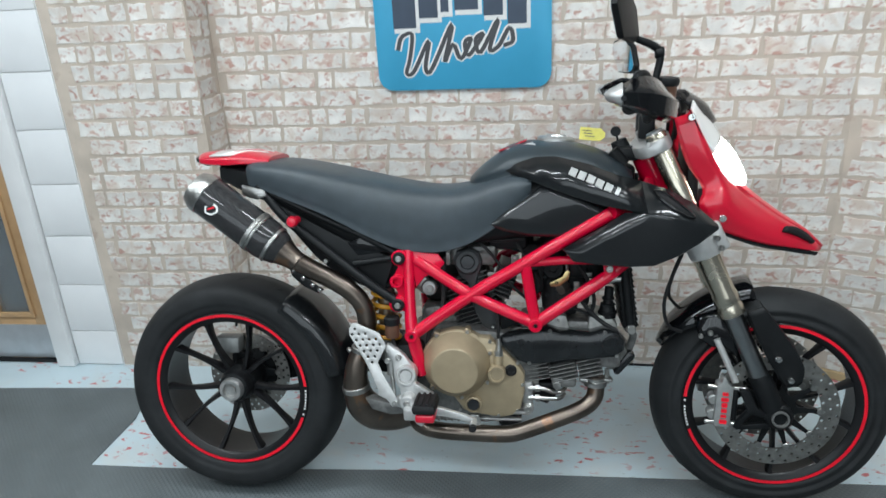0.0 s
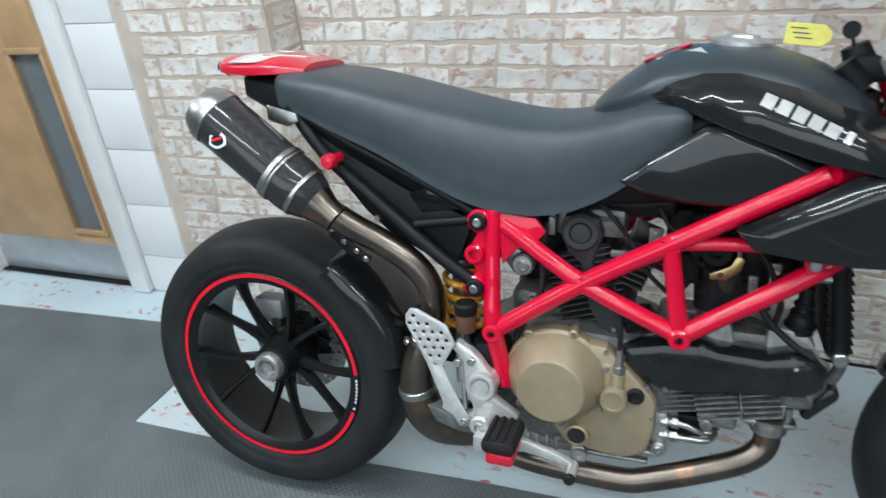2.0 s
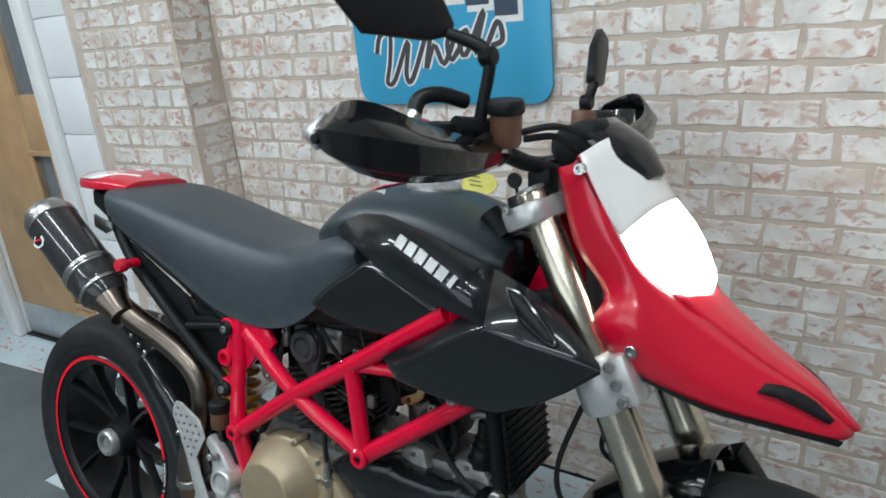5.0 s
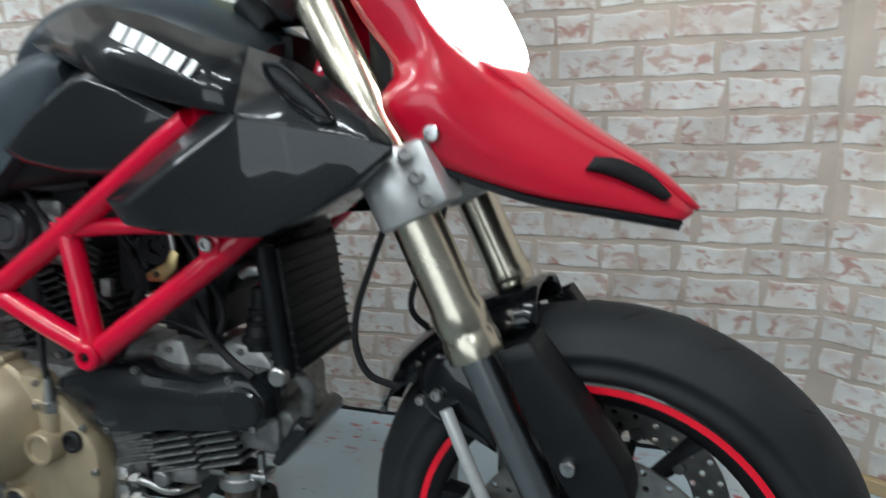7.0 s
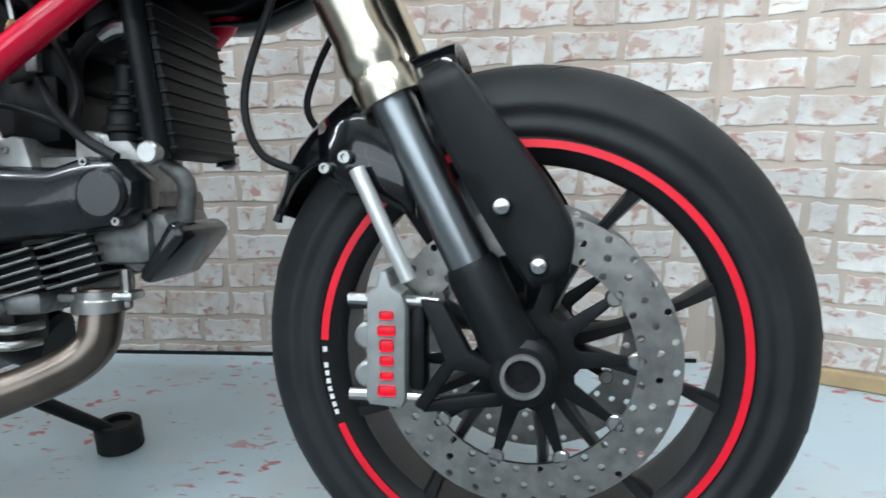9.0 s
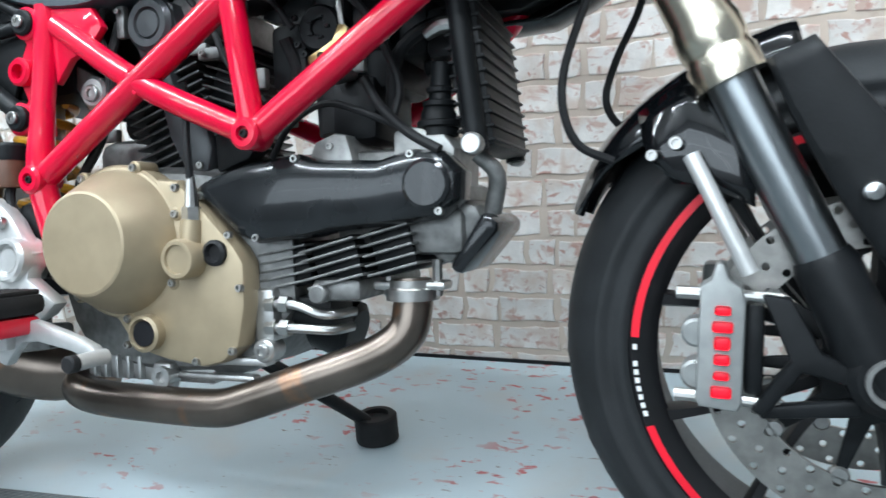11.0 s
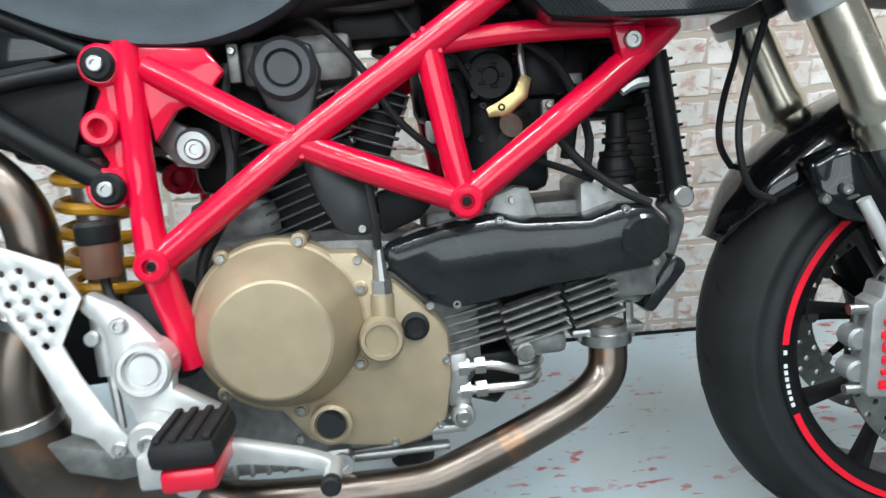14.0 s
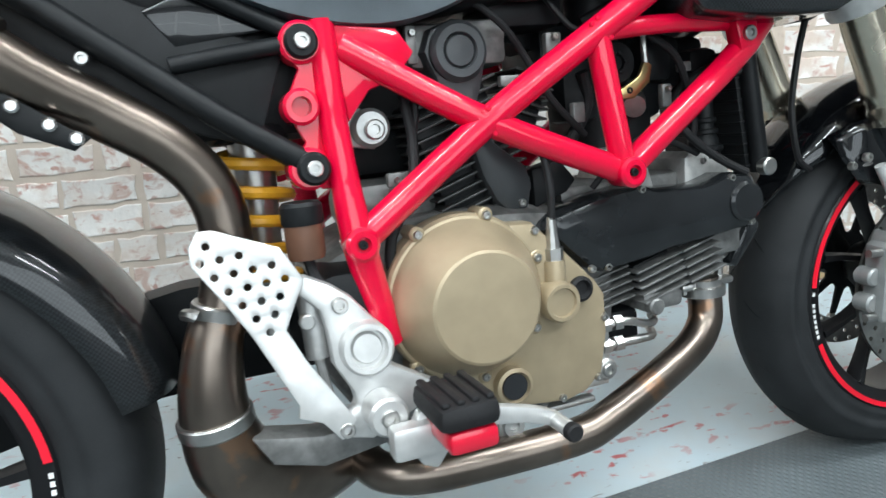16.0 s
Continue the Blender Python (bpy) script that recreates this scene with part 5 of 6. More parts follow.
# oil cooler: core with thin fins and side tanks
COOL = Matrix.Translation((1.082, -0.018, 0.594)) @ Matrix.Rotation(radians(-7), 4, "Y")
cooler = bp("oil_cooler", box((0, 0, 0), (0.034, 0.155, 0.155), 0.003, m=COOL), M_BLACK, "black finned oil cooler")
for i in range(11):
    bp("cooler_fin", box((0.0, 0, -0.072 + 0.0144 * i), (0.040, 0.160, 0.0032), 0.0008, m=COOL), M_BLACKMETAL, "", cooler)
for s in (-1, 1):
    bp("cooler_tank", tube([COOL @ Vector((0, s * 0.083, -0.082)), COOL @ Vector((0, s * 0.083, 0.082))], 0.012, 12, 1), M_BLACKMETAL, "", cooler)
    bp("cooler_bolt", disc(0.0115, 0.016, (1.090, s * 0.096 - 0.018, 0.519), seg=20, bevel=0.002), M_STEEL, "bright cooler bolt", cooler)

bp("inner_duct", box((0.60, 0.03, 0.66), (0.10, 0.10, 0.20), 0.02), M_BLACK, "black inner duct behind the frame")
bp("starter_cover", box((0.60, 0.0, 0.53), (0.11, 0.12, 0.06), 0.02), M_DARKALU, "grey starter casting")

# small brackets, screws and wiring seen between the frame tubes
for x, z, w, h in ((0.758, 0.648, 0.030, 0.014), (0.800, 0.690, 0.020, 0.030), (0.828, 0.612, 0.016, 0.024), (0.862, 0.560, 0.022, 0.014), (0.628, 0.700, 0.012, 0.040), (0.742, 0.655, 0.026, 0.012), (0.955, 0.622, 0.014, 0.028), (0.985, 0.655, 0.018, 0.012), (0.600, 0.560, 0.030, 0.016)):
    bp("bracket", box((x, -0.088, z), (w, 0.010, h), 0.002), M_DARKALU, "small aluminium bracket")
for x, z in ((0.752, 0.648), (0.800, 0.700), (0.862, 0.560), (0.628, 0.712), (0.955, 0.630), (0.595, 0.560)):
    bp("fitting_screw", bolt((x, -0.094, z), 0.0038, 0.005), M_STEEL)
wires = [
    [(0.70, -0.085, 0.748), (0.735, -0.096, 0.715), (0.765, -0.092, 0.675), (0.79, -0.096, 0.63), (0.835, -0.09, 0.585)],
    [(0.80, -0.08, 0.745), (0.822, -0.095, 0.71), (0.852, -0.098, 0.695), (0.872, -0.09, 0.665)],
    [(0.935, -0.08, 0.70), (0.965, -0.095, 0.672), (0.985, -0.092, 0.635), (1.0, -0.085, 0.59), (0.992, -0.09, 0.55)],
    [(0.61, -0.09, 0.74), (0.602, -0.10, 0.69), (0.622, -0.10, 0.64), (0.612, -0.095, 0.585)],
    [(0.84, -0.09, 0.52), (0.872, -0.10, 0.555), (0.915, -0.10, 0.575), (0.955, -0.094, 0.565), (1.0, -0.09, 0.545)]]
for h, r in zip(wires, (0.0042, 0.0035, 0.005, 0.0045, 0.004)):
    bp("wiring", tube(h, r, 8, 4), M_RUBBER, "black wiring sleeve")
for c_, s_ in (((0.985, 0.0, 0.665), (0.07, 0.09, 0.07)),):
    bp("coil_cover", box(c_, s_, 0.012), M_BLACK, "black coil cover behind the frame")

# -- exhaust
bp("exhaust_flange", join(lathe([(0.030, 0.0), (0.030, 0.012), (0.026, 0.014), (0.026, 0.022)], 28, (1.007, -0.080, 0.356), (0, 0, 1)), box((1.007, -0.080, 0.372), (0.085, 0.03, 0.010), 0.004), tube([(0.978, -0.08, 0.36), (0.978, -0.08, 0.40)], 0.006, 8, 1), tube([(1.036, -0.08, 0.36), (1.036, -0.08, 0.40)], 0.006, 8, 1)), M_STEEL, "steel exhaust flange")
bp("header_pipe", tube([(1.007, -0.080, 0.378), (1.008, -0.084, 0.348), (1.000, -0.090, 0.318), (0.965, -0.102, 0.293), (0.885, -0.118, 0.264), (0.815, -0.126, 0.240), (0.775, -0.128, 0.2315), (0.690, -0.125, 0.2300), (0.600, -0.118, 0.2305), (0.552, -0.106, 0.235), (0.528, -0.080, 0.243), (0.520, -0.04, 0.265)], 0.0222, 24, 8), M_EXH, "heat-tinted steel header pipe")
bp("link_pipe", tube([(0.215, -0.172, 0.735), (0.245, -0.160, 0.708), (0.281, -0.146, 0.680), (0.325, -0.132, 0.652), (0.372, -0.122, 0.618), (0.402, -0.116, 0.578), (0.411, -0.115, 0.530), (0.403, -0.118, 0.480), (0.391, -0.124, 0.440)], 0.0248, 24, 8), M_EXH, "heat-tinted steel link pipe")
bp("collector", tube([(0.392, -0.122, 0.455), (0.380, -0.126, 0.415), (0.374, -0.124, 0.360), (0.384, -0.112, 0.305), (0.412, -0.09, 0.268), (0.465, -0.06, 0.250), (0.53, -0.03, 0.250)], [0.0258, 0.029, 0.034, 0.043, 0.048, 0.046, 0.036], 26, 6), M_EXH, "heat-tinted exhaust collector")
for p, d, r in (((0.393, -0.122, 0.458), (0.3, -0.05, 1), 0.0255), ((0.374, -0.124, 0.352), (-0.1, -0.1, 1), 0.0360)):
    bp("exhaust_band", lathe([(r, -0.008), (r + 0.0015, -0.006), (r + 0.0015, 0.006), (r, 0.008)], 28, p, d), M_STEEL, "steel exhaust band")
bp("band_clamp", tube([(0.362, -0.135, 0.463), (0.368, -0.150, 0.465), (0.372, -0.152, 0.463)], 0.006, 8, 2), M_STEEL, "steel band screw")
bp("pipe_joint", join(plate([(0.225, 0.700), (0.25, 0.680), (0.30, 0.640), (0.315, 0.632), (0.30, 0.622), (0.262, 0.640), (0.232, 0.668)], -0.165, -0.158, 0.002)), M_BLACKMETAL, "dark bolted exhaust joint")
for x, z in ((0.238, 0.684), (0.262, 0.662), (0.286, 0.645), (0.304, 0.632)):
    bp("joint_rivet", disc(0.006, 0.008, (x, -0.167, z), seg=12, bevel=0.002), M_CHROME)
S0, S1 = Vector((0.002, -0.172, 0.899)), Vector((0.222, -0.176, 0.731))
sd = (S1 - S0).normalized()
sl = (S1 - S0).length
sil = bp("silencer", lathe([(0.049, 0.018), (0.0530, 0.022), (0.0530, sl * 0.80), (0.051, sl * 0.84), (0.043, sl * 0.94), (0.034, sl)], 40, S0, sd), M_CARBON_D, "carbon-fibre silencer")
bp("end_cap", lathe([(0.022, 0.03), (0.022, -0.004), (0.028, -0.010), (0.044, -0.004), (0.0500, 0.008), (0.0545, 0.018), (0.0550, 0.034), (0.0535, 0.036), (0.0535, 0.03)], 40, S0, sd, caps=False), M_STEEL, "bright steel end cap", sil)
for f, w in ((0.665, 0.006), (0.70, 0.0035), (0.87, 0.005)):
    r = 0.0540 if f < 0.8 else 0.0495
    bp("silencer_band", lathe([(r, -w), (r + 0.0018, -w + 0.002), (r + 0.0018, w - 0.002), (r, w)], 40, S0 + sd * sl * f, sd), M_STEEL, "bright steel band", sil)
bp("cone", lathe([(0.044, 0), (0.038, 0.02), (0.029, 0.045), (0.0255, 0.07)], 32, S0 + sd * sl * 0.90, sd), M_EXH, "heat-tinted cone", sil)
up = Vector((0, -1, 0)).cross(sd)
for k, (u, v, w, h) in enumerate(((0.0, 0.0, 0.036, 0.030), (0.0, 0.0, 0.026, 0.020))):
    bmk = plate([(w / 2 * math.cos(i * 0.524) * (1 + 0.12 * math.sin(3 * i)), h / 2 * math.sin(i * 0.524)) for i in range(12)], -0.0008, 0.0008, 0)
    at = S0 + sd * 0.075 + Vector((0, -0.0537 - 0.0012 * k, -0.002))
    bmesh.ops.transform(bmk, matrix=Matrix.Translation(at) @ Matrix.Rotation(radians(-14), 4, "X"), verts=bmk.verts)
    bp("silencer_badge", bmk, M_PRINTW if k == 0 else M_BLACK, "plain oval badge", sil)
bmk = plate([(-0.008, -0.003), (0.010, 0.002), (0.008, 0.006), (-0.009, 0.001)], -0.0008, 0.0008, 0)
bmesh.ops.transform(bmk, matrix=Matrix.Translation(S0 + sd * 0.075 + Vector((0, -0.0563, -0.001))) @ Matrix.Rotation(radians(-14), 4, "X"), verts=bmk.verts)
bp("silencer_badge", bmk, M_STRIPE, "red badge flash", sil)
bp("silencer_hanger", plate([(0.10, 0.90), (0.16, 0.885), (0.165, 0.87), (0.14, 0.86), (0.10, 0.872)], -0.125, -0.119, 0.002), M_STEEL, "steel silencer hanger")

# -- rear mudguard over the tyre, shock absorber
hug = []
for i in range(7):
    a = radians(56 - i * 7.6)
    d = Vector((math.cos(a), 0, math.sin(a)))
    r = 0.334 + 0.012 * i / 6
    w = 0.098 + 0.004 * min(i, 2)
    hug.append([REAR + d * (r - 0.05) + Vector((0, -w, 0)), REAR + d * (r - 0.012) + Vector((0, -w * 0.92, 0)), REAR + d * (r + 0.004) + Vector((0, -w * 0.5, 0)), REAR + d * (r + 0.008), REAR + d * (r + 0.004) + Vector((0, w * 0.5, 0)), REAR + d * (r - 0.012) + Vector((0, w * 0.92, 0)), REAR + d * (r - 0.05) + Vector((0, w, 0))])
bp("rear_hugger", sheet(hug, 3, 3), M_CARBON, "glossy carbon rear hugger", solid=0.003)
SP0, SP1 = Vector((0.452, -0.052, 0.615)), Vector((0.447, -0.045, 0.455))
turns, ring = 5.5, []
for i in range(100):
    f = i / 99
    a = f * turns * 2 * math.pi
    ring.append(SP0.lerp(SP1, f) + Vector((math.cos(a) * 0.036, math.sin(a) * 0.036, 0)))
shock = bp("shock_absorber", tube([SP0 + Vector((0, 0, 0.07)), SP0, SP1 - Vector((0, 0, 0.05))], [0.026, 0.024, 0.018], 20, 1), M_STEEL, "shock absorber with yellow spring")
bp("spring", tube(ring, 0.0066, 8, 1), M_SPRING, "yellow coil spring", shock)
bp("spring_collar", lathe([(0.042, -0.006), (0.043, 0.0), (0.042, 0.008), (0.03, 0.01)], 30, SP0 + Vector((0, 0, 0.008)), (0, 0, 1)), M_BLACKMETAL, "black spring collar", shock)
bp("shock_link", join(disc(0.021, 0.02, (0.575, -0.080, 0.618)), plate([(0.535, 0.66), (0.565, 0.642), (0.598, 0.618), (0.58, 0.595), (0.552, 0.60), (0.528, 0.635)], -0.075, -0.06, 0.003)), M_ALU, "aluminium shock mount")
bp("shock_link_bolt", bolt((0.577, -0.090, 0.616), 0.011, 0.006), M_STEEL)

# -- rear sets
heel = [(0.374, 0.528), (0.383, 0.541), (0.396, 0.541), (0.453, 0.517), (0.471, 0.484), (0.457, 0.458), (0.448, 0.440), (0.462, 0.408), (0.490, 0.360), (0.500, 0.342), (0.484, 0.326), (0.468, 0.347), (0.447, 0.356), (0.449, 0.368), (0.416, 0.441), (0.396, 0.476), (0.374, 0.511)]
hole_list = [(0.389, 0.527, 0.0036)]
for k_, n_ in enumerate((3, 4, 4, 3, 2, 1)):
    hole_list += [(0.382 + 0.0102 * k_ + 0.0172 * i_, 0.5125 - 0.0143 * k_ + 0.0012 * i_, 0.0036) for i_ in range(n_)]


def leant(bm):
    """Leans the rear set's plates in towards the machine at their tops."""
    for v in bm.verts:
        v.co.y += 0.004 + (v.co.z - 0.334) * 0.12
    return bm


heel_plate = bp("heel_plate", leant(plate(heel, -0.190, -0.186, 0.0008, holes=hole_list)), M_SILVER, "drilled silver heel plate")
rearset = bp("footrest_bracket", leant(plate([(0.470, 0.487), (0.498, 0.472), (0.515, 0.458), (0.548, 0.415), (0.545, 0.385), (0.592, 0.356), (0.575, 0.340), (0.540, 0.325), (0.516, 0.316), (0.482, 0.325), (0.480, 0.340), (0.505, 0.352), (0.503, 0.366), (0.488, 0.395), (0.486, 0.43), (0.482, 0.45), (0.462, 0.470)], -0.182, -0.160, 0.005)), M_SILVER, "silver cast footrest bracket")
bp("pivot_cap", leant(lathe([(0.027, 0.02), (0.027, -0.012), (0.024, -0.016), (0.020, -0.016), (0.019, -0.008), (0.016, -0.008), (0.014, -0.012), (0.0001, -0.012)], 36, (0.521, -0.178, 0.408), caps=False)), M_SILVER, "polished pivot cap", rearset)
for x, z, r in ((0.501, 0.453, 0.008), (0.490, 0.334, 0.008)):
    bp("bracket_bolt", leant(bolt((x, -0.184, z), r, 0.007)), M_STEEL, "", rearset)
bp("footrest_hinge", join(lathe([(0.020, 0.01), (0.020, -0.02), (0.017, -0.024), (0.0001, -0.024)], 24, (0.527, -0.186, 0.346), caps=False), box((0.552, -0.222, 0.326), (0.062, 0.022, 0.034), 0.006, m=None)), M_SILVER, "silver footrest hinge", rearset)
bp("hinge_bolt", bolt((0.527, -0.208, 0.346), 0.009, 0.005), M_STEEL, "", rearset)
peg = bp("footrest", box((0.583, -0.245, 0.338), (0.048, 0.075, 0.022), 0.006), M_REDP, "red footrest with black rubber")
pad = bp("rubber_pad", box((0.581, -0.243, 0.361), (0.060, 0.085, 0.026), 0.010), M_RUBBER, "ribbed black rubber pad", peg)
for i in range(4):
    bp("pad_rib", box((0.560 + 0.014 * i, -0.243, 0.3745), (0.008, 0.074, 0.006), 0.0025), M_RUBBER, "", peg)
bp("brake_pedal", join(plate([(0.535, 0.322), (0.552, 0.350), (0.565, 0.352), (0.615, 0.342), (0.672, 0.326), (0.692, 0.318), (0.704, 0.306), (0.698, 0.298), (0.664, 0.311), (0.614, 0.320), (0.592, 0.318), (0.578, 0.305), (0.566, 0.290), (0.552, 0.296)], -0.222, -0.208, 0.003), tube([(0.697, -0.208, 0.305), (0.697, -0.250, 0.305)], 0.0085, 12, 1)), M_SILVER, "silver brake pedal")
bp("pedal_tip", disc(0.0095, 0.012, (0.697, -0.252, 0.305), seg=16), M_RUBBER, "rubber pedal tip")
bp("master_cylinder", join(tube([(0.476, -0.142, 0.470), (0.478, -0.146, 0.400)], 0.0120, 14, 1), tube([(0.478, -0.146, 0.40), (0.484, -0.156, 0.345)], 0.005, 8, 1), disc(0.008, 0.01, (0.470, -0.156, 0.440), seg=12)), M_ALU, "aluminium rear master cylinder")
res = bp("fluid_reservoir", lathe([(0.0175, 0.0), (0.019, 0.006), (0.019, 0.034), (0.017, 0.036)], 24, (0.482, -0.135, 0.498), (0, 0, 1)), M_AMBER, "brown brake fluid reservoir")
bp("reservoir_cap", lathe([(0.020, 0.034), (0.021, 0.037), (0.021, 0.052), (0.018, 0.056), (0.0001, 0.056)], 24, (0.482, -0.135, 0.498), (0, 0, 1), caps=False), M_BLACK, "black screw cap", res)
bp("fluid_hose", tube([(0.482, -0.135, 0.50), (0.486, -0.14, 0.48), (0.495, -0.145, 0.465)], 0.0055, 8, 4), M_RUBBER, "black fluid hose")
bp("rear_pipe_guard", plate([(0.40, 0.335), (0.47, 0.32), (0.55, 0.325), (0.55, 0.295), (0.47, 0.285), (0.42, 0.30)], -0.15, -0.11, 0.006), M_DARKALU, "grey engine mount casting")
bp("swingarm_pivot", tube([(0.522, -0.165, 0.405), (0.522, 0.165, 0.405)], 0.024, 20, 1), M_DARKALU, "grey swingarm pivot")
bp("rear_frame_casting", box((0.525, -0.03, 0.43), (0.07, 0.22, 0.10), 0.015), M_BLACKMETAL, "dark pivot casting")

# -- side stand with a black puck
bp("side_stand", tube([(0.62, 0.10, 0.27), (0.68, 0.20, 0.185), (0.757, 0.305, 0.090)], [0.014, 0.012, 0.011], 12, 4), M_BLACKMETAL, "black side stand")

# -- beak, headlight and screen (steered with the fork)
A = [(1.184, -0.105, 1.044), (1.212, -0.108, 0.945), (1.256, -0.102, 0.876), (1.248, -0.120, 0.836), (1.288, -0.110, 0.782), (1.390, -0.088, 0.742), (1.475, -0.056, 0.722), (1.548, -0.022, 0.705)]
Bm = [(1.210, -0.112, 1.052), (1.252, -0.116, 0.965), (1.290, -0.110, 0.898), (1.308, -0.122, 0.850), (1.345, -0.108, 0.805), (1.420, -0.078, 0.764), (1.490, -0.048, 0.738), (1.556, -0.014, 0.710)]
C = [(1.220, -0.117, 1.064), (1.258, -0.110, 0.987), (1.296, -0.100, 0.920), (1.338, -0.072, 0.880), (1.385, -0.056, 0.842), (1.445, -0.042, 0.798), (1.505, -0.026, 0.760), (1.558, -0.007, 0.714)]
both("beak_side", sheet([A, Bm, C], 4, 4), M_REDP, "red painted beak side", put=fp, solid=0.003)
tops = []
for (x, y, z), (cx, cz) in zip(C[3:], ((1.370, 0.870), (1.402, 0.842), (1.462, 0.797), (1.520, 0.757), (1.562, 0.713))):
    tops.append([(x, y, z), ((x + cx) / 2 + 0.004, y * 0.5, (z + cz) / 2 + 0.002), (cx, 0, cz), ((x + cx) / 2 + 0.004, -y * 0.5, (z + cz) / 2 + 0.002), (x, -y, z)])
fp("beak_top", sheet(tops, 3, 4), M_REDP, "red painted beak top", solid=0.003)
under = [[(x, y * 0.97, z - 0.002) for x, y, z in A[4:]], [(x - 0.004, y * 0.9, z - 0.010) for x, y, z in A[4:]], [(x - 0.004, 0, z - 0.010) for x, y, z in A[4:]], [(x - 0.004, -y * 0.9, z - 0.010) for x, y, z in A[4:]], [(x, -y * 0.97, z - 0.002) for x, y, z in A[4:]]]
fp("beak_underside", sheet(under, 4, 3), M_BLACK, "black plastic beak underside", solid=0.003)
both("beak_vent", sheet([[(1.452, -0.066, 0.764), (1.475, -0.057, 0.758), (1.505, -0.043, 0.742), (1.530, -0.031, 0.727)], [(1.458, -0.056, 0.774), (1.483, -0.044, 0.770), (1.512, -0.032, 0.754), (1.534, -0.026, 0.731)]], 3, 3), M_RUBBER, "dark beak vent slot", put=fp, solid=0.010)
both("beak_bolt", bolt((1.303, -0.119, 0.806), 0.009, 0.006), M_CHROME, put=fp)
both("beak_bolt", bolt((1.222, -0.112, 1.045), 0.009, 0.010), M_CHROME, put=fp)
white = [
    [C[0], (1.230, -0.060, 1.080), (1.236, 0, 1.085), (1.230, 0.060, 1.080), (C[0][0], 0.117, C[0][2])],
    [C[1], (1.272, -0.058, 1.022), (1.282, 0, 1.030), (1.272, 0.058, 1.022), (C[1][0], 0.110, C[1][2])],
    [(1.276, -0.103, 0.958), (1.298, -0.055, 0.986), (1.305, 0, 0.992), (1.298, 0.055, 0.986), (1.276, 0.103, 0.958)]]
fp("headlight_cowl", sheet(white, 4, 4), M_WHITEP, "white painted headlight cowl", solid=0.004)
for s in (-1, 1):
    fp("cowl_line", tube([(1.2185, s * 0.1175, 1.060), (1.2565, s * 0.1115, 0.983), (1.2945, s * 0.1015, 0.917), (1.336, s * 0.0745, 0.878)], 0.0018, 6, 4), M_BLACK, "thin black joint line")
lens = [
    [(1.276, -0.103, 0.958), (1.298, -0.055, 0.986), (1.305, 0, 0.992), (1.298, 0.055, 0.986), (1.276, 0.103, 0.958)],
    [(1.298, -0.099, 0.920), (1.332, -0.054, 0.944), (1.342, 0, 0.950), (1.332, 0.054, 0.944), (1.298, 0.099, 0.920)],
    [(1.338, -0.072, 0.880), (1.362, -0.040, 0.890), (1.370, 0, 0.894), (1.362, 0.040, 0.890), (1.338, 0.072, 0.880)],
    [(1.356, -0.030, 0.868), (1.367, -0.015, 0.870), (1.371, 0, 0.871), (1.367, 0.015, 0.870), (1.356, 0.030, 0.868)]]
headlight = fp("headlight", sheet(lens, 4, 4), M_LENS, "lit headlight lens", solid=0.003)
fp("fairing_back", join(box((1.235, 0, 0.93), (0.03, 0.19, 0.20), 0.01), box((1.27, 0, 0.83), (0.05, 0.17, 0.09), 0.01), box((1.34, 0, 0.79), (0.12, 0.12, 0.05), 0.01)), M_BLACK, "black plastic headlight back")
fp("screen", sheet([[(1.200, -0.074, 1.086), (1.212, -0.038, 1.102), (1.216, 0, 1.107), (1.212, 0.038, 1.102), (1.200, 0.074, 1.086)], [(1.240, -0.068, 1.052), (1.260, -0.036, 1.068), (1.267, 0, 1.074), (1.260, 0.036, 1.068), (1.240, 0.068, 1.052)], [(1.270, -0.042, 1.016), (1.288, -0.023, 1.027), (1.295, 0, 1.031), (1.288, 0.023, 1.027), (1.270, 0.042, 1.016)]], 4, 4), M_SMOKE, "small smoked fly screen", solid=0.004)
fp("dashboard", body([(1.145, 1.085, 1.055, 0.05), (1.17, 1.10, 1.04, 0.065), (1.21, 1.108, 1.05, 0.06), (1.225, 1.10, 1.065, 0.045)], [(0, 1), (0.85, 0.97), (1, 0.7), (1, 0.2), (0.8, 0), (0, 0)]), M_BLACK, "black instrument panel")

# -- handlebar, guards, mirrors
fp("handlebar", tube([(1.066, -0.385, 1.082), (1.085, -0.26, 1.085), (1.110, -0.17, 1.075), (1.125, -0.08, 1.045), (1.127, 0, 1.040), (1.125, 0.08, 1.045), (1.110, 0.17, 1.075), (1.085, 0.26, 1.085), (1.066, 0.385, 1.082)], 0.0125, 14, 5), M_BLACKMETAL, "black tapered handlebar")
both("handlebar_clamp", join(box((1.127, -0.04, 1.02), (0.04, 0.035, 0.06), 0.008)), M_BLACKMETAL, "black handlebar clamp", put=fp)
both("grip", tube([(1.066, -0.380, 1.082), (1.076, -0.285, 1.084)], 0.0165, 16, 1), M_RUBBER, "black rubber grip", put=fp)
both("bar_end", disc(0.016, 0.016, (1.066, -0.386, 1.083)), M_BLACKMETAL, "black bar end weight", put=fp)
both("lever", tube([(1.135, -0.21, 1.088), (1.150, -0.28, 1.080), (1.135, -0.35, 1.076), (1.110, -0.415, 1.074)], [0.010, 0.0075, 0.007, 0.006], 10, 4), M_BLACKMETAL, "black lever", put=fp)
both("switch_housing", box((1.088, -0.255, 1.088), (0.045, 0.05, 0.048), 0.012), M_BLACK, "black switch housing", put=fp)
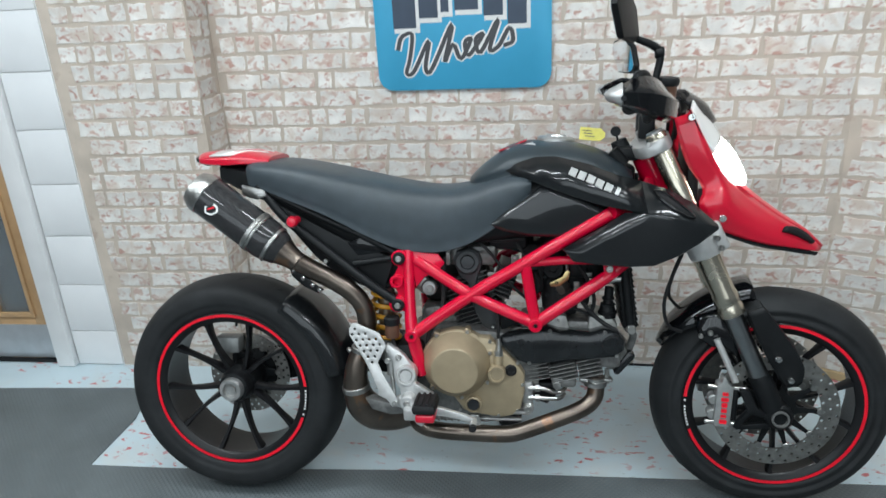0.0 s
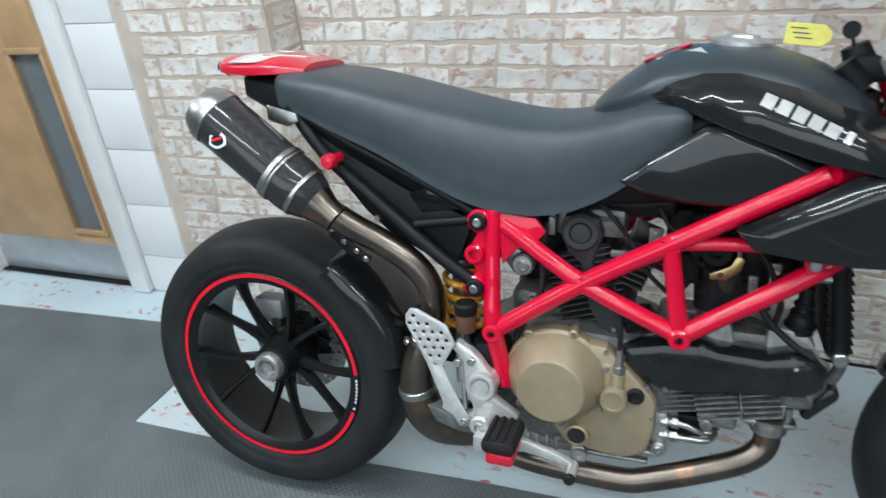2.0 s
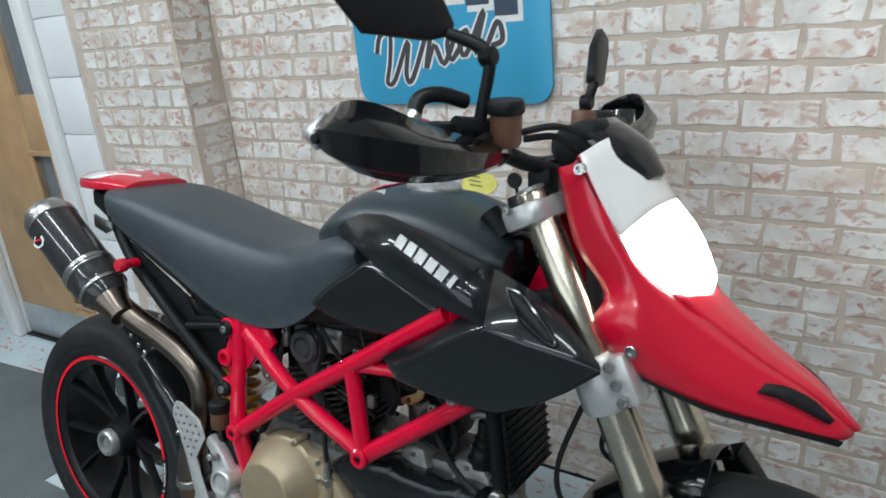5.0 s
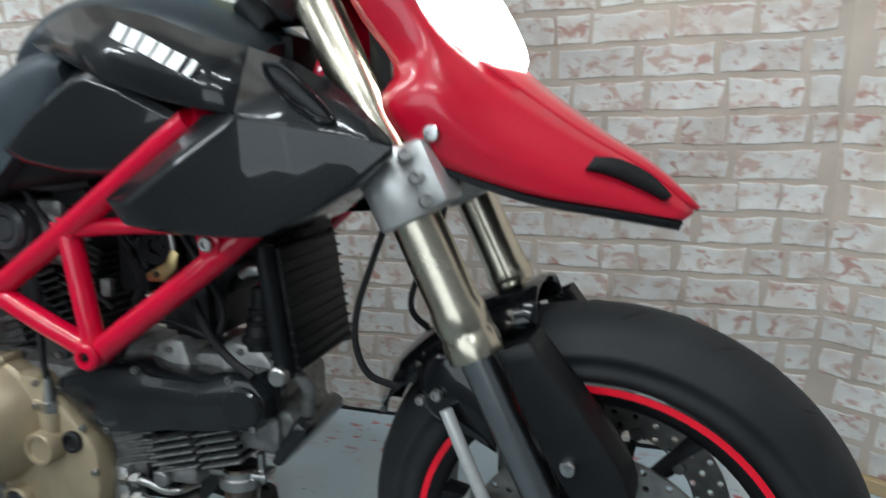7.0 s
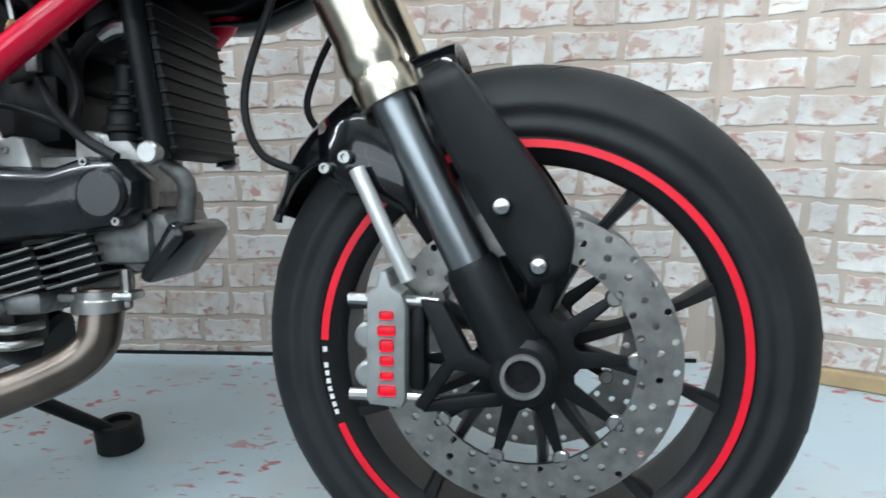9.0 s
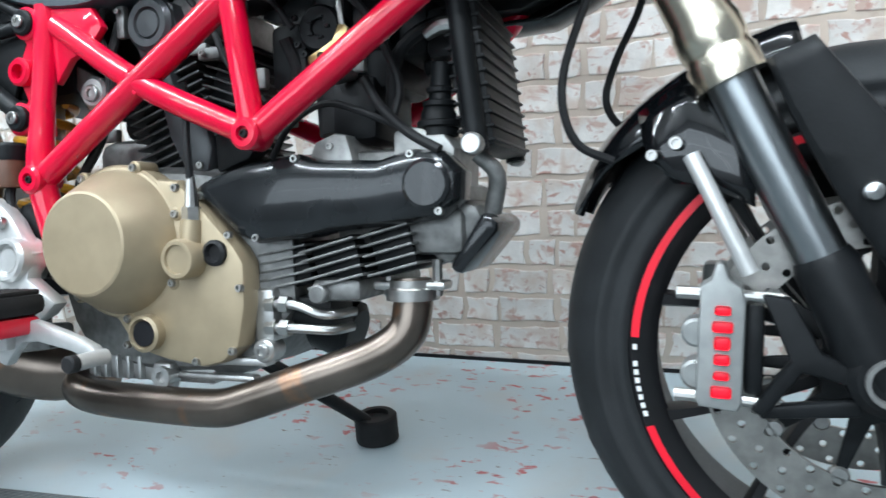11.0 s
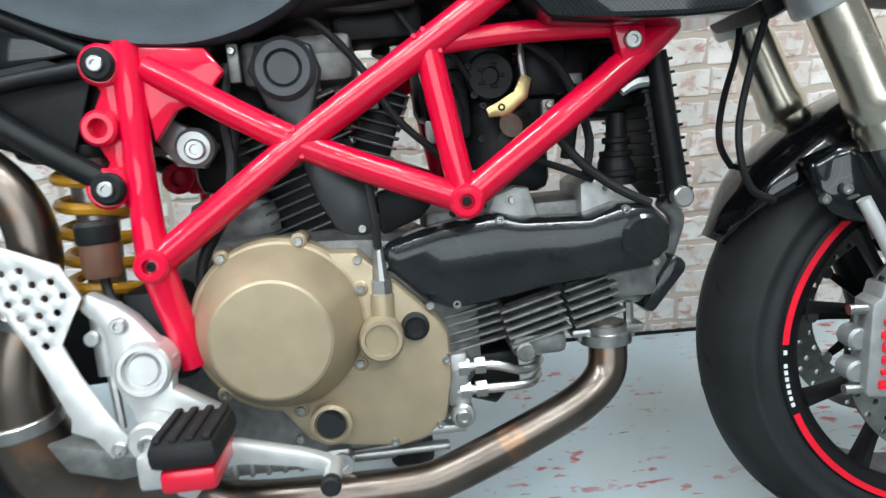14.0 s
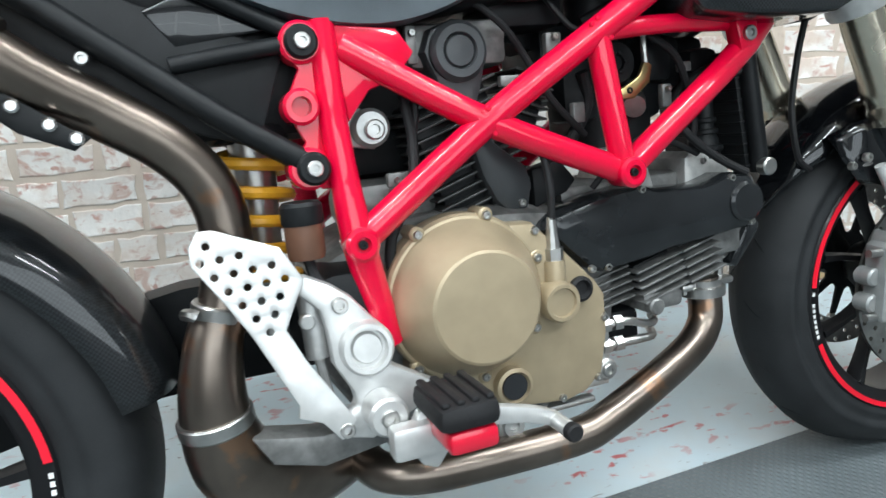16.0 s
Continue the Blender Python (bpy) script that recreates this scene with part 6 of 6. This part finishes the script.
both("switch_button", disc(0.006, 0.012, (1.068, -0.252, 1.108), (0.4, 0, 0.9), 12), M_REDP, "small red switch", put=fp)
gd = [
    [(1.034, -0.400, 1.118), (1.078, -0.412, 1.138), (1.110, -0.396, 1.136), (1.140, -0.345, 1.112), (1.152, -0.280, 1.094), (1.150, -0.205, 1.080)],
    [(1.022, -0.412, 1.108), (1.084, -0.442, 1.110), (1.134, -0.415, 1.100), (1.162, -0.345, 1.086), (1.168, -0.275, 1.076), (1.160, -0.20, 1.070)],
    [(1.030, -0.408, 1.094), (1.088, -0.438, 1.082), (1.134, -0.408, 1.066), (1.160, -0.338, 1.058), (1.165, -0.268, 1.058), (1.158, -0.20, 1.062)],
    [(1.042, -0.395, 1.086), (1.088, -0.418, 1.070), (1.126, -0.390, 1.054), (1.146, -0.325, 1.048), (1.152, -0.26, 1.050), (1.150, -0.20, 1.056)]]
both("hand_guard", sheet(gd, 3, 1), M_GLOSS, "gloss black hand guard", put=fp, solid=0.004, smooth=24)
both("guard_light", sheet([[(1.026, -0.400, 1.116), (1.050, -0.409, 1.128)], [(1.016, -0.413, 1.108), (1.050, -0.430, 1.109)], [(1.024, -0.410, 1.095), (1.050, -0.425, 1.088)]], 3, 3), M_SILVER, "clear indicator lens at the guard's tip", put=fp, solid=0.006)
both("guard_bracket", tube([(1.125, -0.155, 1.070), (1.140, -0.175, 1.066), (1.150, -0.205, 1.068)], 0.010, 10, 3), M_BLACKMETAL, "black guard bracket", put=fp)
both("indicator_button", disc(0.006, 0.008, (1.052, -0.430, 1.10), seg=14), M_BLACK, put=fp)
for stem, joint in (([(1.122, -0.212, 1.095), (1.130, -0.210, 1.138), (1.138, -0.208, 1.184), (1.124, -0.212, 1.204), (1.087, -0.225, 1.220)], (1.136, -0.208, 1.190)), ([(1.090, 0.140, 1.060), (1.100, 0.148, 1.105), (1.112, 0.156, 1.140), (1.114, 0.166, 1.160)], (1.108, 0.152, 1.128))):
    fp("mirror_stem", tube(stem, [0.009, 0.008, 0.0085, 0.0095, 0.0075][:len(stem)], 12, 4), M_BLACKMETAL, "black mirror stem")
    fp("mirror_joint", disc(0.013, 0.02, joint, (1, 0, 0), 16), M_BLACKMETAL, "black mirror joint")
mo = [(-0.012, 0.010), (0.02, 0.065), (0.09, 0.095), (0.175, 0.085), (0.185, 0.058), (0.125, -0.004), (0.03, -0.010), (0.0, -0.004)]
for s, (mx, my, mz) in ((-1, (1.082, -0.222, 1.220)), (1, (1.112, 0.160, 1.160))):
    shell = plate(mo, -0.008, 0.008, 0.006)
    face = plate([(0.008 + u * 0.9, 0.003 + v * 0.9) for u, v in mo], 0.0082, 0.0094, 0.0)
    mm = Matrix(((-0.28, -0.96, 0, mx), (s * 0.96, s * -0.28, 0, my), (0, 0, 1, mz), (0, 0, 0, 1)))
    for q in (shell, face):
        bmesh.ops.transform(q, matrix=mm, verts=q.verts)
    mir = fp("mirror", shell, M_BLACK, "black angular mirror")
    fp("mirror_glass", face, M_MIRROR, "mirror glass", mir)
fres = fp("fluid_reservoir", lathe([(0.017, 0.0), (0.020, 0.006), (0.021, 0.042), (0.019, 0.044)], 26, (1.154, -0.195, 1.078), (0.06, -0.12, 1)), M_AMBER, "brown brake fluid reservoir")
fp("reservoir_cap", lathe([(0.0225, 0.042), (0.0245, 0.045), (0.0245, 0.056), (0.022, 0.060), (0.0001, 0.060)], 26, (1.154, -0.195, 1.078), (0.06, -0.12, 1), caps=False), M_BLACK, "black screw cap", fres)
fp("fluid_reservoir", lathe([(0.017, 0.0), (0.020, 0.006), (0.021, 0.036), (0.019, 0.040)], 26, (1.110, 0.130, 1.075), (0.1, 0, 1)), M_AMBER, "brown clutch fluid reservoir")
fp("front_master_cylinder", join(tube([(1.110, -0.245, 1.105), (1.135, -0.170, 1.098)], 0.014, 14, 1), tube([(1.085, -0.30, 1.115), (1.085, -0.285, 1.140), (1.10, -0.262, 1.145), (1.112, -0.225, 1.136)], 0.010, 12, 4)), M_BLACKMETAL, "black master cylinder and hose elbow")
fp("hose_union", disc(0.012, 0.03, (1.083, -0.305, 1.112), (0.2, 0.6, 0.6), 14), M_STEEL, "bright hose union")
cab = [
    [(1.155, -0.15, 1.085), (1.185, -0.11, 1.085), (1.20, -0.06, 1.05), (1.195, -0.03, 0.99)],
    [(1.140, -0.17, 1.09), (1.19, -0.12, 1.10), (1.215, -0.05, 1.07), (1.205, -0.01, 1.0)],
    [(1.10, -0.22, 1.08), (1.16, -0.14, 1.055), (1.19, -0.08, 1.03), (1.18, -0.05, 0.96)],
    [(1.10, 0.22, 1.08), (1.16, 0.14, 1.055), (1.19, 0.08, 1.03), (1.18, 0.05, 0.96)]]
for cpts in cab:
    fp("cable", tube(cpts, 0.0048, 8, 6), M_RUBBER, "black control cable")
fp("steering_damper_boss", disc(0.022, 0.03, (1.128, 0, 1.0), (-0.4, 0, 0.91), 24), M_ALU, "aluminium steering stem nut")
fp("ignition_lock", tube([(1.062, 0.0, 0.985), (1.075, 0.0, 0.955)], [0.020, 0.024], 20, 1), M_BLACK, "black ignition lock")
fp("ignition_bracket", join(box((1.085, -0.03, 0.955), (0.05, 0.05, 0.035), 0.008), tube([(1.045, -0.06, 0.965), (1.075, -0.06, 0.93)], 0.017, 14, 1)), M_BLACK, "black lock bracket")
fp("key", join(disc(0.013, 0.006, (1.055, 0.0, 1.008), (0, 1, 0), 18), tube([(1.057, 0, 1.0), (1.062, 0, 0.982)], 0.003, 8, 1)), M_BLACK, "ignition key with black head")
tagm = Matrix.Translation((0.995, -0.012, 1.003)) @ Matrix.Rotation(radians(6), 4, "Y") @ Matrix.Rotation(radians(-12), 4, "X")
key_tag = fp("key_tag", plate([(-0.030, -0.016), (0.022, -0.016), (0.034, -0.006), (0.034, 0.006), (0.022, 0.016), (-0.030, 0.016)], -0.001, 0.001, 0), M_YTAG, "yellow key tag")
bmesh_tag = key_tag.data
bmesh_tag.transform(STEER @ tagm @ STEER.inverted())
for k in range(3):
    q = box((-0.012 + 0.004 * k, -0.0014, 0.008 - 0.007 * k), (0.024, 0.0006, 0.002))
    bmesh.ops.transform(q, matrix=tagm, verts=q.verts)
    fp("tag_line", q, M_CHAR, "plain bar of writing", key_tag)
bp("tank_front_bracket", box((1.075, 0, 0.90), (0.05, 0.10, 0.05), 0.01), M_BLACK, "black tank front bracket")

# -- the black puck under the stand
foot = bike.matrix_world @ Vector((0.768, 0.320, 0.080))
puck = part("stand_puck", lathe([(0.030, 0.0), (0.038, 0.002), (0.038, 0.044), (0.034, 0.048), (0.024, 0.048), (0.023, 0.040), (0.0001, 0.040)], 30, (foot.x, foot.y, FLOOR_Z), (0, 0, 1), caps=False), M_RUBBER)
tagged(puck, "round black rubber puck under the side stand", "stand puck")

# ---------------------------------------------------------------- lettering shapes on the sign
for x, foot_z, wdt in ((-0.186, -0.070, 0.076), (-0.106, -0.040, 0.062), (-0.052, -0.024, 0.026), (0.018, -0.020, 0.076), (0.104, -0.040, 0.062), (0.180, -0.068, 0.060)):
    for k, (mt, dx, dz, gr) in enumerate(((M_PRINTW, 0.007, -0.010, 0.005), (M_NAVY, 0.0, 0.0, 0.0))):
        part("letter_block", plate([(x + dx - wdt / 2 - gr, foot_z + dz - gr), (x + dx + wdt / 2 + gr, foot_z + dz - gr), (x + dx + wdt / 2 + gr, foot_z + 0.16 + gr), (x + dx - wdt / 2 - gr, foot_z + 0.16 + gr)], -0.0058 - 0.001 * k, -0.0038, 0.0, n=1), mt, sign, "navy plain letter block" if k else "white block shadow")
stroke = [(-0.215, -0.105), (-0.20, -0.06), (-0.165, -0.05), (-0.175, -0.13), (-0.19, -0.185), (-0.165, -0.18), (-0.11, -0.075), (-0.125, -0.165), (-0.105, -0.175), (-0.03, -0.02), (-0.06, -0.15), (-0.03, -0.09), (-0.005, -0.14), (0.03, -0.075), (0.01, -0.085), (0.02, -0.13), (0.07, -0.06), (0.045, -0.075), (0.06, -0.12), (0.12, -0.01), (0.09, -0.11), (0.12, -0.10), (0.155, -0.04), (0.165, -0.085), (0.135, -0.10)]
for k, (mt, r, y) in enumerate(((M_PRINTW, 0.0125, -0.0045), (M_CHAR, 0.0068, -0.0056))):
    bmk = tube([(x, 0, z) for x, z in stroke], r, 8, 5)
    bmesh.ops.transform(bmk, matrix=Matrix.Translation((0.0, y, -0.042)) @ Matrix.Diagonal((1.0, 0.06, 0.92, 1)), verts=bmk.verts)
    part("script_stroke", bmk, mt, sign, "charcoal script flourish" if k else "white outline of the flourish", smooth=0)

# ---------------------------------------------------------------- bricks of the papered walls
brick_rng = random.Random(11)
COURSE = 0.0635
SHAPES = {}


def brick_mesh(w, kind):
    """A flat brick face with a chipped, wavy outline and a soft edge; its centre at the origin."""
    key = (round(w, 3), kind)
    if key in SHAPES:
        return SHAPES[key]
    r = random.Random(kind * 77 + int(w * 1000))
    h = 0.0535
    pts = []
    n = 5 if w > 0.09 else 3
    for i in range(n):
        pts.append((-w / 2 + w * i / n + r.uniform(-0.004, 0.004), -h / 2 + r.uniform(-0.0022, 0.0035)))
    for i in range(2):
        pts.append((w / 2 + r.uniform(-0.005, 0.002), -h / 2 + h * i / 2 + r.uniform(-0.003, 0.003)))
    for i in range(n):
        pts.append((w / 2 - w * i / n + r.uniform(-0.004, 0.004), h / 2 + r.uniform(-0.005, 0.002)))
    for i in range(2):
        pts.append((-w / 2 + r.uniform(-0.002, 0.005), h / 2 - h * i / 2 + r.uniform(-0.003, 0.003)))
    cx = [(x * (1 - 0.0022 / (w / 2)), z * (1 - 0.0022 / (h / 2))) for x, z in pts]
    k = len(pts)
    vs = [(x, 0.001, z) for x, z in pts] + [(x, -0.0014, z) for x, z in pts] + [(x, -0.0023, z) for x, z in cx]
    fs = [tuple(range(2 * k, 3 * k))]
    for i in range(k):
        j = (i + 1) % k
        fs += [(i, j, k + j, k + i), (k + i, k + j, 2 * k + j, 2 * k + i)]
    me = bpy.data.meshes.new("brick")
    me.from_pydata(vs, [], fs)
    me.materials.append(M_BRICK)
    SHAPES[key] = me
    return me


def courses(length, x_start, rows):
    """Brick places (x, z, width) along a wall: header and stretcher courses mixed, as printed."""
    out = []
    for r in range(rows):
        x = x_start - brick_rng.uniform(0, 0.2)
        while x < x_start + length:
            header = brick_rng.random() < (0.62 if r % 2 else 0.2)
            w = (0.060 if header else 0.128) + brick_rng.choice((-0.008, 0.0, 0.008))
            x0, x1 = max(x, x_start), min(x + w, x_start + length)
            if x1 - x0 > 0.03:
                out.append(((x0 + x1) / 2, 0.024 + (r - 0.5) * COURSE + brick_rng.uniform(-0.0015, 0.0015), round((x1 - x0) / 0.008) * 0.008))
            x += w + brick_rng.uniform(0.008, 0.015)
    return out


def lay(wall, m, places, singles):
    rest_v, rest_f = [], []
    for x, z, w in places:
        kind = brick_rng.randrange(6)
        me = brick_mesh(w, kind)
        if singles(x, z):
            ob = new("brick", me)
            ob.parent = wall
            ob.matrix_world = m @ Matrix.Translation((x, 0, z)) @ Matrix.Rotation(radians(brick_rng.uniform(-0.5, 0.5)), 4, "Y")
        else:
            base = len(rest_v)
            for v in me.vertices:
                rest_v.append(m @ Vector((x + v.co.x, v.co.y, z + v.co.z)))
            for p in me.polygons:
                rest_f.append([base + i for i in p.vertices])
    if rest_v:
        me = bpy.data.meshes.new("bricks")
        me.from_pydata(rest_v, [], rest_f)
        me.materials.append(M_BRICK)
        ob = new("bricks", me)
        ob.parent = wall
        tagged(ob, "the wall's remaining whitewashed bricks", kind="stuff")


lay(wall_back, Matrix.Translation((0, WALL_Y, 0)), courses(2.075, -0.293, 40), lambda x, z: 0.1 < x and z < 1.05)
lay(wall_left_papered, LEFT, courses(0.468, -0.472, 40), lambda x, z: z < 1.5)
lay(wall_right, RIGHT, courses(1.7, 0.004, 40), lambda x, z: x < 0.5 and z < 1.1)
lay(wall_step, Matrix.Translation((-0.30, 0.62, 0)) @ Matrix.Rotation(radians(90), 4, "Z"), courses(0.138, 0.003, 40), lambda x, z: z < 1.3)
